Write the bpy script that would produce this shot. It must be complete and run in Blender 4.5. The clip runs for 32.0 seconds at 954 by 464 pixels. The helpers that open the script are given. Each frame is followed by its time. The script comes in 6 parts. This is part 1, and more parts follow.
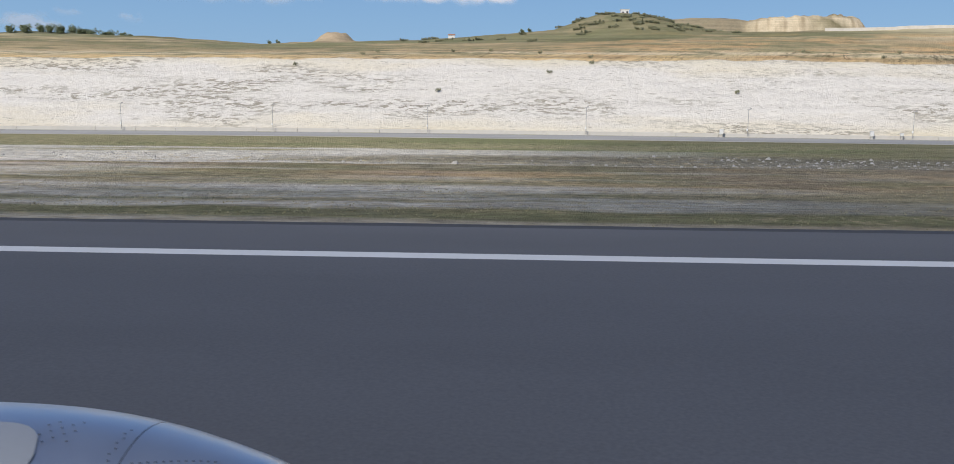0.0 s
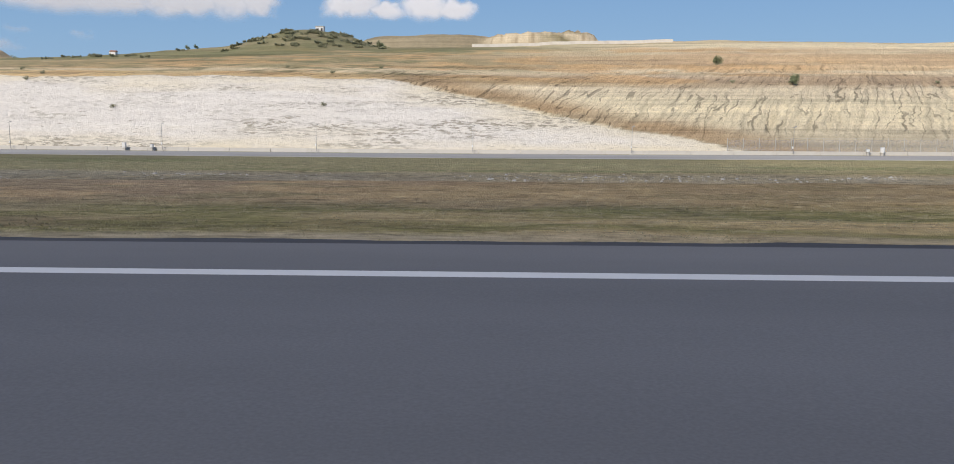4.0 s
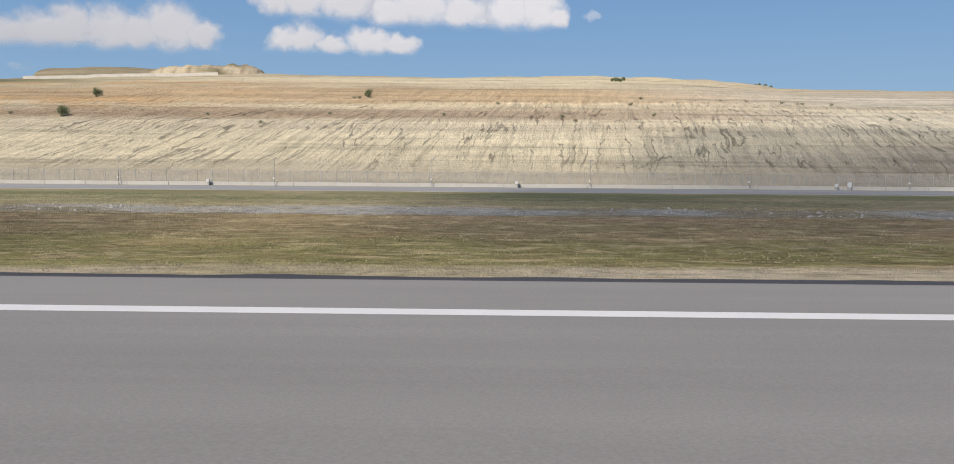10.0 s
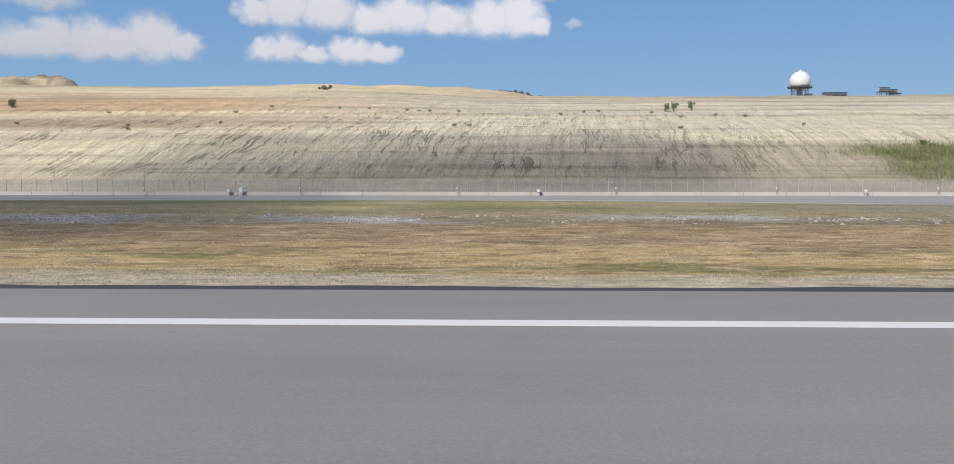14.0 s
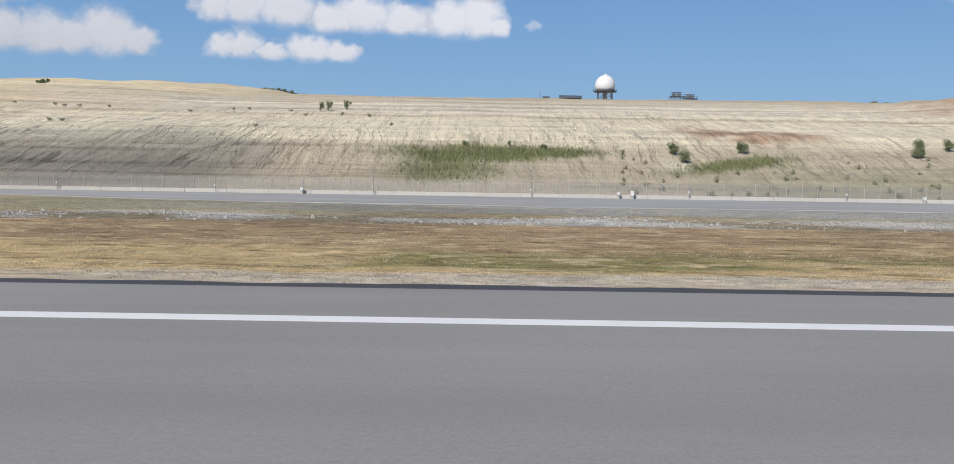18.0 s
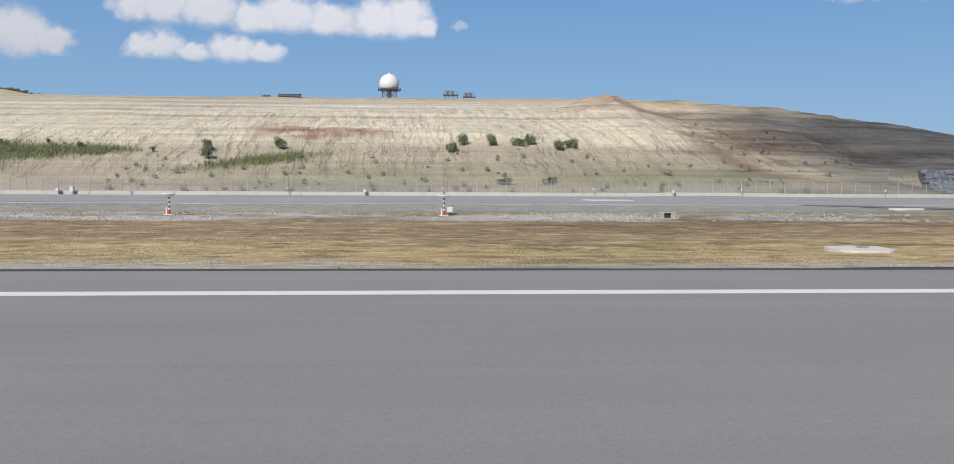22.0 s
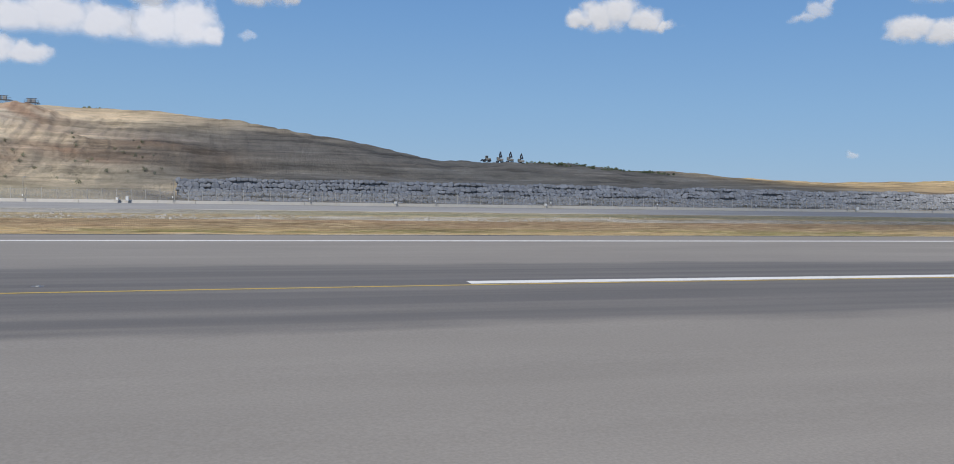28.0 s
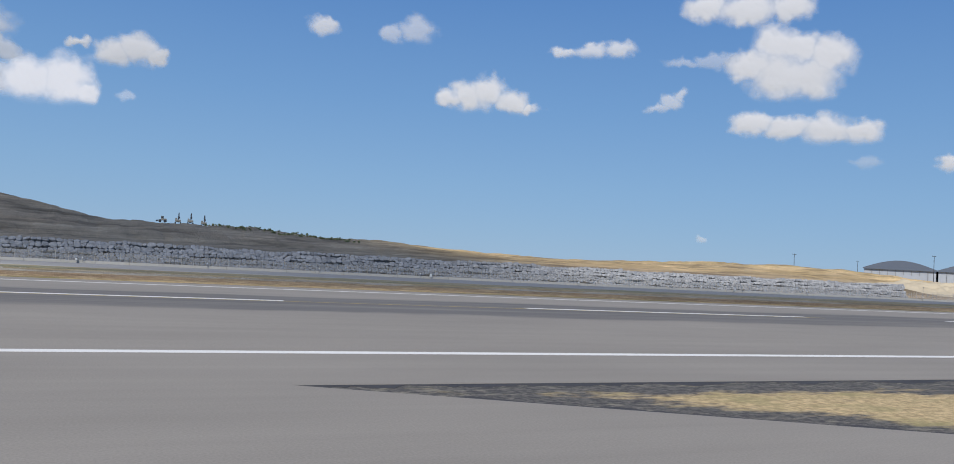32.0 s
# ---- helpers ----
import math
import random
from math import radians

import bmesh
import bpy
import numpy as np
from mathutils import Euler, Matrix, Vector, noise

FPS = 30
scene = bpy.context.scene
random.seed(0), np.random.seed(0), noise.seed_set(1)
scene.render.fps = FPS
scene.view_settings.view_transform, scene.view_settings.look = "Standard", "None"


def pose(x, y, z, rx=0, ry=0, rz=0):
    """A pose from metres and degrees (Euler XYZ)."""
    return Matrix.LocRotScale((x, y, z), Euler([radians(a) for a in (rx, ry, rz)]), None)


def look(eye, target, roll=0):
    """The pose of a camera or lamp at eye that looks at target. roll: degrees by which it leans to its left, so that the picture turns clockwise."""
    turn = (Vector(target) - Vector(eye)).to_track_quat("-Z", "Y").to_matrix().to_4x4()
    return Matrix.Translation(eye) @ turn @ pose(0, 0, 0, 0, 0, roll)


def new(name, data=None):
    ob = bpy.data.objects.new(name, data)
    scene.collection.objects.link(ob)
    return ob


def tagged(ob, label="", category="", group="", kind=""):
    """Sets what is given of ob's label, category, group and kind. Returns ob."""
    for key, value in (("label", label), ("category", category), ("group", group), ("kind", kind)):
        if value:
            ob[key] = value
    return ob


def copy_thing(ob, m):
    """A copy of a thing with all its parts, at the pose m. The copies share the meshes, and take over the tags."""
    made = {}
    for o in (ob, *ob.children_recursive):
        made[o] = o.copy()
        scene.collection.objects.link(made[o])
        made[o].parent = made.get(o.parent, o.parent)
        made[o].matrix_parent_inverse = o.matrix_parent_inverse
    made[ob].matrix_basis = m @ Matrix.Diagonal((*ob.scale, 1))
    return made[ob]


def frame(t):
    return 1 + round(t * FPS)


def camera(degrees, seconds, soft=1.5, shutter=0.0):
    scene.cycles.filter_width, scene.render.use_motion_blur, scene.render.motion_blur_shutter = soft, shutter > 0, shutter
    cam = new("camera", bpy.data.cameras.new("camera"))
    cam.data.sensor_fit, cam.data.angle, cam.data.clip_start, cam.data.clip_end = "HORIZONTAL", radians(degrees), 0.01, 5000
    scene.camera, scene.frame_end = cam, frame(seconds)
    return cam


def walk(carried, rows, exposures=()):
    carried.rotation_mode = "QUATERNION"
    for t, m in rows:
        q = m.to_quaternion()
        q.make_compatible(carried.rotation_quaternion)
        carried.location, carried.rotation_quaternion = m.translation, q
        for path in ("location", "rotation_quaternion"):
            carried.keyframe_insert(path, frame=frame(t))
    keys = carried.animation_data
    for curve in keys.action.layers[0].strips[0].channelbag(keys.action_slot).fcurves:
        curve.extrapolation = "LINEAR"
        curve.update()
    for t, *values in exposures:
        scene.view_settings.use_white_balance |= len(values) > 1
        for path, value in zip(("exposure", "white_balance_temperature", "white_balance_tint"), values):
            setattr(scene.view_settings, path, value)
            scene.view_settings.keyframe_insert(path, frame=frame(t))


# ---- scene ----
cam = camera(60.42, 32.0, 0.9, 0.02)

# seconds, x along the runway, y away from it, height, yaw, pitch, roll
PATH = [
    (0, -0.00, -0.57, 4.48, 3.32, -8.76, 0.36),
    (0.5, 17.68, -0.62, 4.48, 2.96, -8.72, 0.29),
    (1, 35.17, -0.65, 4.49, 2.48, -8.60, 0.34),
    (1.5, 52.47, -0.66, 4.49, 2.14, -8.71, 0.47),
    (2, 69.61, -0.63, 4.48, 2.14, -8.51, 0.41),
    (2.5, 86.60, -0.55, 4.48, 2.21, -8.42, 0.35),
    (3, 103.43, -0.43, 4.48, 2.33, -8.16, 0.22),
    (3.5, 120.08, -0.31, 4.49, 2.34, -8.01, 0.18),
    (5.5, 184.18, -0.06, 4.49, 2.34, -6.13, 0.06),
    (6, 199.30, -0.01, 4.50, 2.07, -5.91, 0.06),
    (6.5, 214.11, 0.05, 4.50, 1.94, -5.90, 0.15),
    (7, 228.73, 0.12, 4.49, 1.73, -5.78, 0.11),
    (7.5, 243.33, 0.19, 4.50, 1.44, -5.63, 0.08),
    (8, 258.04, 0.24, 4.52, 1.24, -5.50, 0.17),
    (8.5, 272.92, 0.26, 4.50, 1.06, -5.43, 0.19),
    (9, 287.93, 0.29, 4.50, 0.91, -5.51, 0.23),
    (9.5, 303.00, 0.34, 4.50, 0.94, -5.41, 0.33),
    (10, 318.07, 0.40, 4.50, 1.06, -5.36, 0.42),
    (10.5, 333.10, 0.46, 4.50, 1.03, -5.23, 0.39),
    (11, 347.99, 0.51, 4.50, 1.15, -5.21, 0.26),
    (11.5, 362.69, 0.56, 4.51, 1.11, -5.13, 0.20),
    (12, 377.17, 0.59, 4.51, 1.13, -5.05, 0.17),
    (12.5, 391.42, 0.61, 4.52, 0.85, -5.09, 0.21),
    (13, 405.40, 0.63, 4.51, 1.04, -4.94, 0.07),
    (13.5, 419.10, 0.64, 4.51, 1.31, -4.84, 0.02),
    (14, 432.49, 0.68, 4.51, 1.49, -4.79, -0.01),
    (14.5, 445.58, 0.72, 4.51, 1.38, -4.57, -0.01),
    (15, 458.39, 0.75, 4.51, 0.93, -4.47, 0.14),
    (15.5, 471.00, 0.76, 4.50, 0.55, -4.49, 0.39),
    (17.5, 520.51, 0.50, 4.50, 0.15, -4.77, 0.85),
    (18, 532.87, 0.37, 4.50, -0.07, -4.73, 0.91),
    (18.5, 545.26, 0.18, 4.50, -0.66, -5.14, 0.93),
    (19, 557.63, -0.09, 4.50, -1.27, -5.17, 0.90),
    (19.5, 569.94, -0.46, 4.48, -2.06, -5.05, 1.06),
    (20, 582.08, -0.93, 4.47, -2.74, -4.96, 1.00),
    (20.5, 593.99, -1.55, 4.47, -3.30, -4.96, 0.70),
    (21, 605.63, -2.34, 4.47, -3.74, -4.79, 0.62),
    (21.5, 617.06, -3.37, 4.48, -3.80, -4.77, 0.58),
    (22, 628.24, -4.98, 4.48, -3.65, -4.67, 0.37),
    (22.5, 639.34, -6.37, 4.48, -5.15, -4.37, 0.69),
    (23, 650.39, -8.11, 4.53, -8.15, -4.19, 0.96),
    (23.5, 661.69, -10.10, 4.55, -10.28, -3.82, 1.31),
    (24, 672.96, -12.47, 4.57, -11.85, -3.74, 1.37),
    (24.5, 683.88, -15.21, 4.60, -13.11, -3.59, 1.33),
    (25, 695.11, -20.14, 4.81, -13.91, -3.43, 1.38),
    (25.5, 706.35, -22.95, 4.74, -14.28, -4.96, 1.45),
    (27.5, 752.34, -34.51, 4.55, -15.37, -3.89, 0.99),
    (28, 763.96, -37.56, 4.53, -16.19, -3.45, 1.23),
    (28.5, 775.54, -41.06, 4.50, -18.16, -0.96, 3.11),
    (29, 786.92, -44.68, 4.47, -20.22, 0.31, 3.59),
    (29.5, 798.03, -49.51, 4.50, -19.11, 0.34, 3.29),
    (30, 808.83, -54.45, 4.52, -19.84, 0.50, 2.86),
    (30.5, 819.25, -58.74, 4.51, -20.81, 0.84, 3.09),
    (31, 829.38, -63.14, 4.47, -21.27, 1.29, 3.21),
    (31.5, 839.20, -67.36, 4.50, -21.88, 1.70, 3.28),
    (32, 848.50, -71.68, 4.49, -23.03, 2.01, 3.16),
]


def carried_pose(x, y, z, yaw, pitch, roll):
    a, b = radians(yaw), radians(pitch)
    ahead = Vector((-math.sin(a) * math.cos(b), math.cos(a) * math.cos(b), math.sin(b)))
    eye = Vector((x, y, z))
    return look(eye, eye + ahead, roll)


walk(cam, [(t, carried_pose(*p)) for t, *p in PATH], [(0, 0.0, 6600, 10), (5, 0.0, 6900, 12), (8, -0.02, 7000, 12), (9, -0.13, 6950, 12), (10.5, -0.06, 6850, 11), (14, -0.05, 6600, 10), (21, -0.06, 6500, 10), (28, -0.1, 6450, 10), (32, -0.11, 6400, 10)])

# ---- light ----
SUN_EL, SUN_AZ = 43.0, 238.0  # degrees; azimuth counter-clockwise from +x of where the sun stands
sun_dir = Vector((math.cos(radians(SUN_AZ)) * math.cos(radians(SUN_EL)), math.sin(radians(SUN_AZ)) * math.cos(radians(SUN_EL)), math.sin(radians(SUN_EL))))
sun = new("sun", bpy.data.lights.new("sun", "SUN"))
sun.data.energy, sun.data.angle, sun.data.color = 4.25, radians(0.6), (1.0, 0.94, 0.86)
sun.matrix_world = look(sun_dir * 900, (0, 0, 0))


# ---- node helpers ----
class Nodes:
    def __init__(self, tree):
        self.tree = tree

    def add(self, kind, **kw):
        n = self.tree.nodes.new(kind)
        for key, value in kw.items():
            if key == "op":
                n.operation = value
            elif key == "blend":
                n.blend_type = value
            elif key == "data":
                n.data_type = value
            elif key == "attr":
                n.attribute_name = value
            elif key == "sky":
                n.sky_type = value
        return n

    def put(self, socket, value):
        if isinstance(value, bpy.types.NodeSocket):
            self.tree.links.new(value, socket)
        elif value is not None:
            socket.default_value = value

    def math(self, op, a, b=None, c=None, clamp=False):
        n = self.add("ShaderNodeMath", op=op)
        n.use_clamp = clamp
        for s, v in zip(n.inputs, (a, b, c)):
            self.put(s, v)
        return n.outputs[0]

    def vec(self, op, a, b=None):
        n = self.add("ShaderNodeVectorMath", op=op)
        self.put(n.inputs[0], a)
        self.put(n.inputs[1], b)
        return n.outputs["Value"] if op in ("DOT_PRODUCT", "LENGTH", "DISTANCE") else n.outputs[0]

    def noise(self, vector, scale, detail=4.0, rough=0.55):
        n = self.add("ShaderNodeTexNoise")
        self.put(n.inputs["Vector"], vector)
        n.inputs["Scale"].default_value, n.inputs["Detail"].default_value, n.inputs["Roughness"].default_value = scale, detail, rough
        return n.outputs["Fac"]

    def ramp(self, fac, *stops):
        n = self.add("ShaderNodeValToRGB")
        self.put(n.inputs[0], fac)
        while len(n.color_ramp.elements) < len(stops):
            n.color_ramp.elements.new(0.5)
        for e, (p, c) in zip(n.color_ramp.elements, stops):
            e.position, e.color = p, (c, c, c, 1) if isinstance(c, (int, float)) else (*c, 1)
        return n.outputs[0]

    def mix(self, fac, a, b, blend="MIX"):
        n = self.add("ShaderNodeMix", data="RGBA", blend=blend)
        self.put(n.inputs[0], fac)
        for s, v in ((n.inputs[6], a), (n.inputs[7], b)):
            self.put(s, (*v, 1) if isinstance(v, tuple) and len(v) == 3 else v)
        return n.outputs[2]

    def bump(self, height, strength, distance):
        n = self.add("ShaderNodeBump")
        self.put(n.inputs["Height"], height)
        n.inputs["Strength"].default_value, n.inputs["Distance"].default_value = strength, distance
        return n.outputs[0]

    def scaled(self, x, y, z):
        n = self.add("ShaderNodeMapping")
        self.put(n.inputs[0], self.add("ShaderNodeNewGeometry").outputs["Position"])
        n.inputs["Scale"].default_value = (x, y, z)
        return n.outputs[0]


def material(name, rough=0.8, metal=0.0):
    m = bpy.data.materials.new(name)
    m.use_nodes = True
    t = Nodes(m.node_tree)
    b = m.node_tree.nodes["Principled BSDF"]
    b.inputs["Roughness"].default_value, b.inputs["Metallic"].default_value = rough, metal
    return m, t, b


def worn(name, colour, rough=0.7, metal=0.0, vary=0.18, scale=3.0, relief=0.0, dirt=None):
    """A surface of one colour with grain, blotches and a little difference from piece to piece."""
    m, t, b = material(name, rough, metal)
    at = t.add("ShaderNodeTexCoord").outputs["Object"]
    a = t.noise(at, scale, 5)
    c = t.noise(at, scale * 9, 3)
    each = t.add("ShaderNodeObjectInfo").outputs["Random"]
    f = t.math("ADD", t.math("MULTIPLY", a, vary * 1.6), t.math("MULTIPLY", c, vary * 0.8))
    f = t.math("ADD", f, t.math("MULTIPLY", each, vary * 0.5))
    f = t.math("ADD", f, 1.0 - vary * 1.45)
    col = t.mix(1.0, colour, t.ramp(t.math("MULTIPLY", f, 0.5), (0, 0.0), (1, 2.0)), "MULTIPLY")
    if dirt:
        col = t.mix(t.ramp(t.noise(at, scale * 0.6, 6, 0.65), (0.5, 0), (0.72, 0.8)), col, dirt)
    t.put(b.inputs["Base Color"], col)
    if relief:
        t.put(b.inputs["Normal"], t.bump(c, 0.5, relief))
    return m


# ---- sky ----
world = bpy.data.worlds.new("sky")
scene.world = world
world.use_nodes = True
wt = Nodes(world.node_tree)
back = world.node_tree.nodes["Background"]
sky = wt.add("ShaderNodeTexSky", sky="NISHITA")
sky.sun_disc, sky.sun_elevation, sky.sun_rotation = False, radians(SUN_EL), radians(90.0 - SUN_AZ)
sky.air_density, sky.dust_density, sky.ozone_density, sky.altitude = 1.0, 0.0, 3.0, 300.0
way = wt.add("ShaderNodeSeparateXYZ")
wt.put(way.inputs[0], wt.add("ShaderNodeTexCoord").outputs["Generated"])
el = wt.math("DIVIDE", wt.math("MULTIPLY", wt.math("ARCSINE", way.outputs[2]), 57.29578), 90.0)
hue = wt.mix(wt.ramp(el, (0.0, 1.0), (0.24, 0.0)), (0.72, 0.83, 0.985), (0.99, 1.17, 1.39))
# summer haze, paler towards the horizon, evens out the lower sky
haze = wt.ramp(el, (0.0, (3.45, 5.35, 7.8)), (0.06, (2.85, 4.95, 7.8)), (0.12, (2.15, 4.25, 7.6)), (0.20, (1.42, 3.3, 7.1)), (0.4, (1.0, 2.3, 6.0)))
thick = wt.ramp(el, (0.0, 0.9), (0.2, 0.85), (0.5, 0.0))
wt.put(back.inputs[0], wt.mix(thick, wt.mix(1.0, sky.outputs[0], hue, "MULTIPLY"), haze))
back.inputs[1].default_value = 0.085

# ---- plan of the land ----
EDGE_LINE, CENTRE_LINE, FAR_LINE, PAVED = 23.64, -5.7, -35.03, 29.6
FENCE = 155.0
rng = np.random.default_rng(7)


def lattice(seed):
    return np.random.default_rng(seed).random((257, 257))


LATTICES = [lattice(k) for k in range(8)]


def value_noise(x, y, seed=0):
    g = LATTICES[seed % 8]
    xi, yi = np.floor(x).astype(int), np.floor(y).astype(int)
    u, v = x - xi, y - yi
    u, v = u * u * (3 - 2 * u), v * v * (3 - 2 * v)
    a, b, c, d = g[xi % 256, yi % 256], g[(xi + 1) % 256, yi % 256], g[xi % 256, (yi + 1) % 256], g[(xi + 1) % 256, (yi + 1) % 256]
    return (a * (1 - u) + b * u) * (1 - v) + (c * (1 - u) + d * u) * v


def fbm(x, y, octaves=4, seed=0, rough=0.5):
    total, size, k = 0.0, 1.0, 0.0
    for o in range(octaves):
        total = total + size * value_noise(x * 2**o + 17.3 * o, y * 2**o + 9.1 * o, seed + o)
        k += size
        size *= rough
    return total / k


def smooth(x, a, b):
    t = np.clip((x - a) / (b - a), 0, 1)
    return t * t * (3 - 2 * t)


# stations along the runway: height of the cut's upper edge, how steep its lower half is, and the land behind
STATION = np.array([-900, -400, -230, -160, -110, -70, -30, 10, 60, 110, 150, 220, 300, 360, 395, 425, 450, 500, 600, 690, 733, 764, 803, 840, 870, 900, 930, 960, 990, 1020, 1060, 1100, 1150, 1200, 1250, 1310, 1400, 1700.0])
CREST = np.array([34.0, 34.0, 33.8, 32.9, 30.2, 29.9, 31.8, 32.7, 34.5, 35.5, 36.0, 38.0, 37.0, 37.8, 36.4, 33.5, 32.8, 32.6, 32.5, 33.5, 30.5, 26.8, 19.9, 12.6, 12.1, 11.9, 10.6, 11.0, 8.8, 8.3, 7.3, 7.7, 8.6, 11.8, 10.5, 6.7, 2.0, 1.0])
CREST_AT = np.interp(STATION, [690, 733, 764, 803, 850, 900, 990, 1100, 1200], [350, 318, 306, 292, 284, 285, 315, 300, 290])
RISES = np.array([8.0, 5.1, 17.5, 18.0, 4.0, 3.2, 4.9, 4.2, -0.5])


def bump_at(x, y, cx, cy, rx, ry, power=2.0):
    d = np.sqrt(((x - cx) / rx) ** 2 + ((y - cy) / ry) ** 2)
    return np.exp(-(d**power))


def land(x, y):
    """Height of the ground, without the fine gullies."""
    crest = np.interp(x, STATION, CREST)
    edge = np.interp(x, STATION, CREST_AT)
    foot = -1.5 + 0.9 * smooth(-x, -160, 60)
    white = 1 - smooth(x, 60, 185)
    rock = smooth(x, 735, 760) * (1 - smooth(x, 1150, 1200))
    # verge beyond the runway, ditch and service road
    z = np.interp(y, [29.6, 34, 45, 76, 79.5, 91, 97, 120, 150, 160], [-0.12, -0.28, -0.75, -1.05, -1.6, -1.0, -1.15, -1.4, -1.5, -1.5])
    z = z + (foot + 1.5) * smooth(y, 60, 150)
    # the cut: steep below, gentler above, then the plateau
    toe = 163.0 + 24 * rock
    s = np.clip(y - toe, 0, None)
    low = (0.335 + 0.06 * white) * (1 - 0.88 * smooth(x, 1090, 1160))
    gentle = smooth(x, 688, 728) * (1 - smooth(x, 1090, 1160))
    steep = np.minimum(s, 42) * low * (1 - 0.55 * gentle - 0.2 * rock)
    upper_run = np.clip((y - (toe + 42)) / (edge - toe - 42), 0, 1)
    top = crest - foot
    rise = steep + (top - 42 * low * (1 - 0.55 * gentle - 0.2 * rock)) * (upper_run ** 0.92)
    z = z + rise
    z = z + rock * 5.0 * smooth(y, 186.6, 188.6) * (1 - smooth(y, 190, 330))
    # benches
    for yb, amp in ((244, 1.0), (272, 0.35), (295, 0.4), (318, 0.35)):
        w = smooth(x, 150, 260) * (1 - smooth(x, 700, 790))
        z = z + amp * w * (np.exp(-(((y - yb - 3 * np.sin(x / 90)) / 5.0) ** 2)))
    # behind the edge the land lies flat and falls a little
    z = z - 0.012 * np.clip(y - 352, 0, 500) * smooth(x, 180, 260)
    # hill with the hut, quarry rim, cut mound, heap by the gully, ridges far off
    z = z + RISES[0] * bump_at(x, y, 46, 398, 27, 60, 3.2) * (0.95 + 0.1 * fbm(x / 13, y / 16, 3, 5)) + RISES[1] * bump_at(x, y, 14, 400, 52, 60, 2.4) * (0.85 + 0.3 * fbm(x / 11, y / 14, 3, 1))
    z = z + np.maximum(RISES[2] * bump_at(x, y, 88, 486, 44, 26, 16) * (0.97 + 0.06 * fbm(x / 9, y / 9, 3, 2)), RISES[3] * bump_at(x, y, 152, 478, 38, 20, 9) * (0.84 + 0.3 * fbm(x / 7, y / 6, 4, 2, 0.65)))
    z = z + RISES[4] * bump_at(x, y, -77, 332, 6.5, 9, 5) * (0.55 + 0.7 * fbm(x / 3, y / 6, 3, 3)) + 1.2 * bump_at(x, y, -76, 335, 24, 30, 2.4) * (0.5 + fbm(x / 7, y / 9, 3, 6))
    z = z + RISES[6] * bump_at(x, y, 690, 277, 13, 24, 2.0) + 1.8 * bump_at(x, y, 684, 225, 12, 45, 2)
    z = z + 53 * bump_at(x, y, -560, 960, 230, 170, 2.5) + 14 * bump_at(x, y, -90, 1100, 120, 100, 2)
    z = z + RISES[8] * bump_at(x, y, 280, 372, 60, 30, 3) + RISES[5] * bump_at(x, y, 395, 385, 30, 30, 3) + RISES[7] * bump_at(x, y, 430, 386, 24, 20, 3)
    # rolling detail
    far = smooth(y, 170, 330)
    z = z + far * 1.6 * (fbm(x / 38, y / 38, 4, 1) - 0.5) + smooth(y, 160, 172) * 0.6 * (fbm(x / 9, y / 9, 3, 4) - 0.5)
    lumps = smooth(y, 200, 320) * smooth(x, 820, 900)
    z = z + smooth(y, 196, 240) * smooth(x, 760, 900) * (1 - smooth(y, 420, 520)) * (1.3 + 1.4 * smooth(x, 1040, 1120)) * (fbm(x / 16, y / 12, 3, 2) - 0.5)
    z = z + lumps * 1.6 * (fbm(x / 55, y / 40, 4, 3) - 0.5)
    near = smooth(y, 31, 36) * (1 - smooth(y, 118, 122))
    z = z + near * 0.22 * (fbm(x / 5, y / 3, 3, 5) - 0.5)
    # land on the other side of the runway
    back_side = np.interp(y, [-300, -60, -44.1], [-0.8, -0.35, -0.2])
    z = np.where(y < PAVED, np.where(y > -44.1, -0.2, back_side), z)
    return z


def rill_line(x, y):
    """Constant along the run of the rills, which lean across the slope in the first part of the cutting."""
    return x - (0.14 + 0.30 * (1 - smooth(x, 210, 330)) - 0.2 * smooth(x, 430, 560)) * (y - 200)


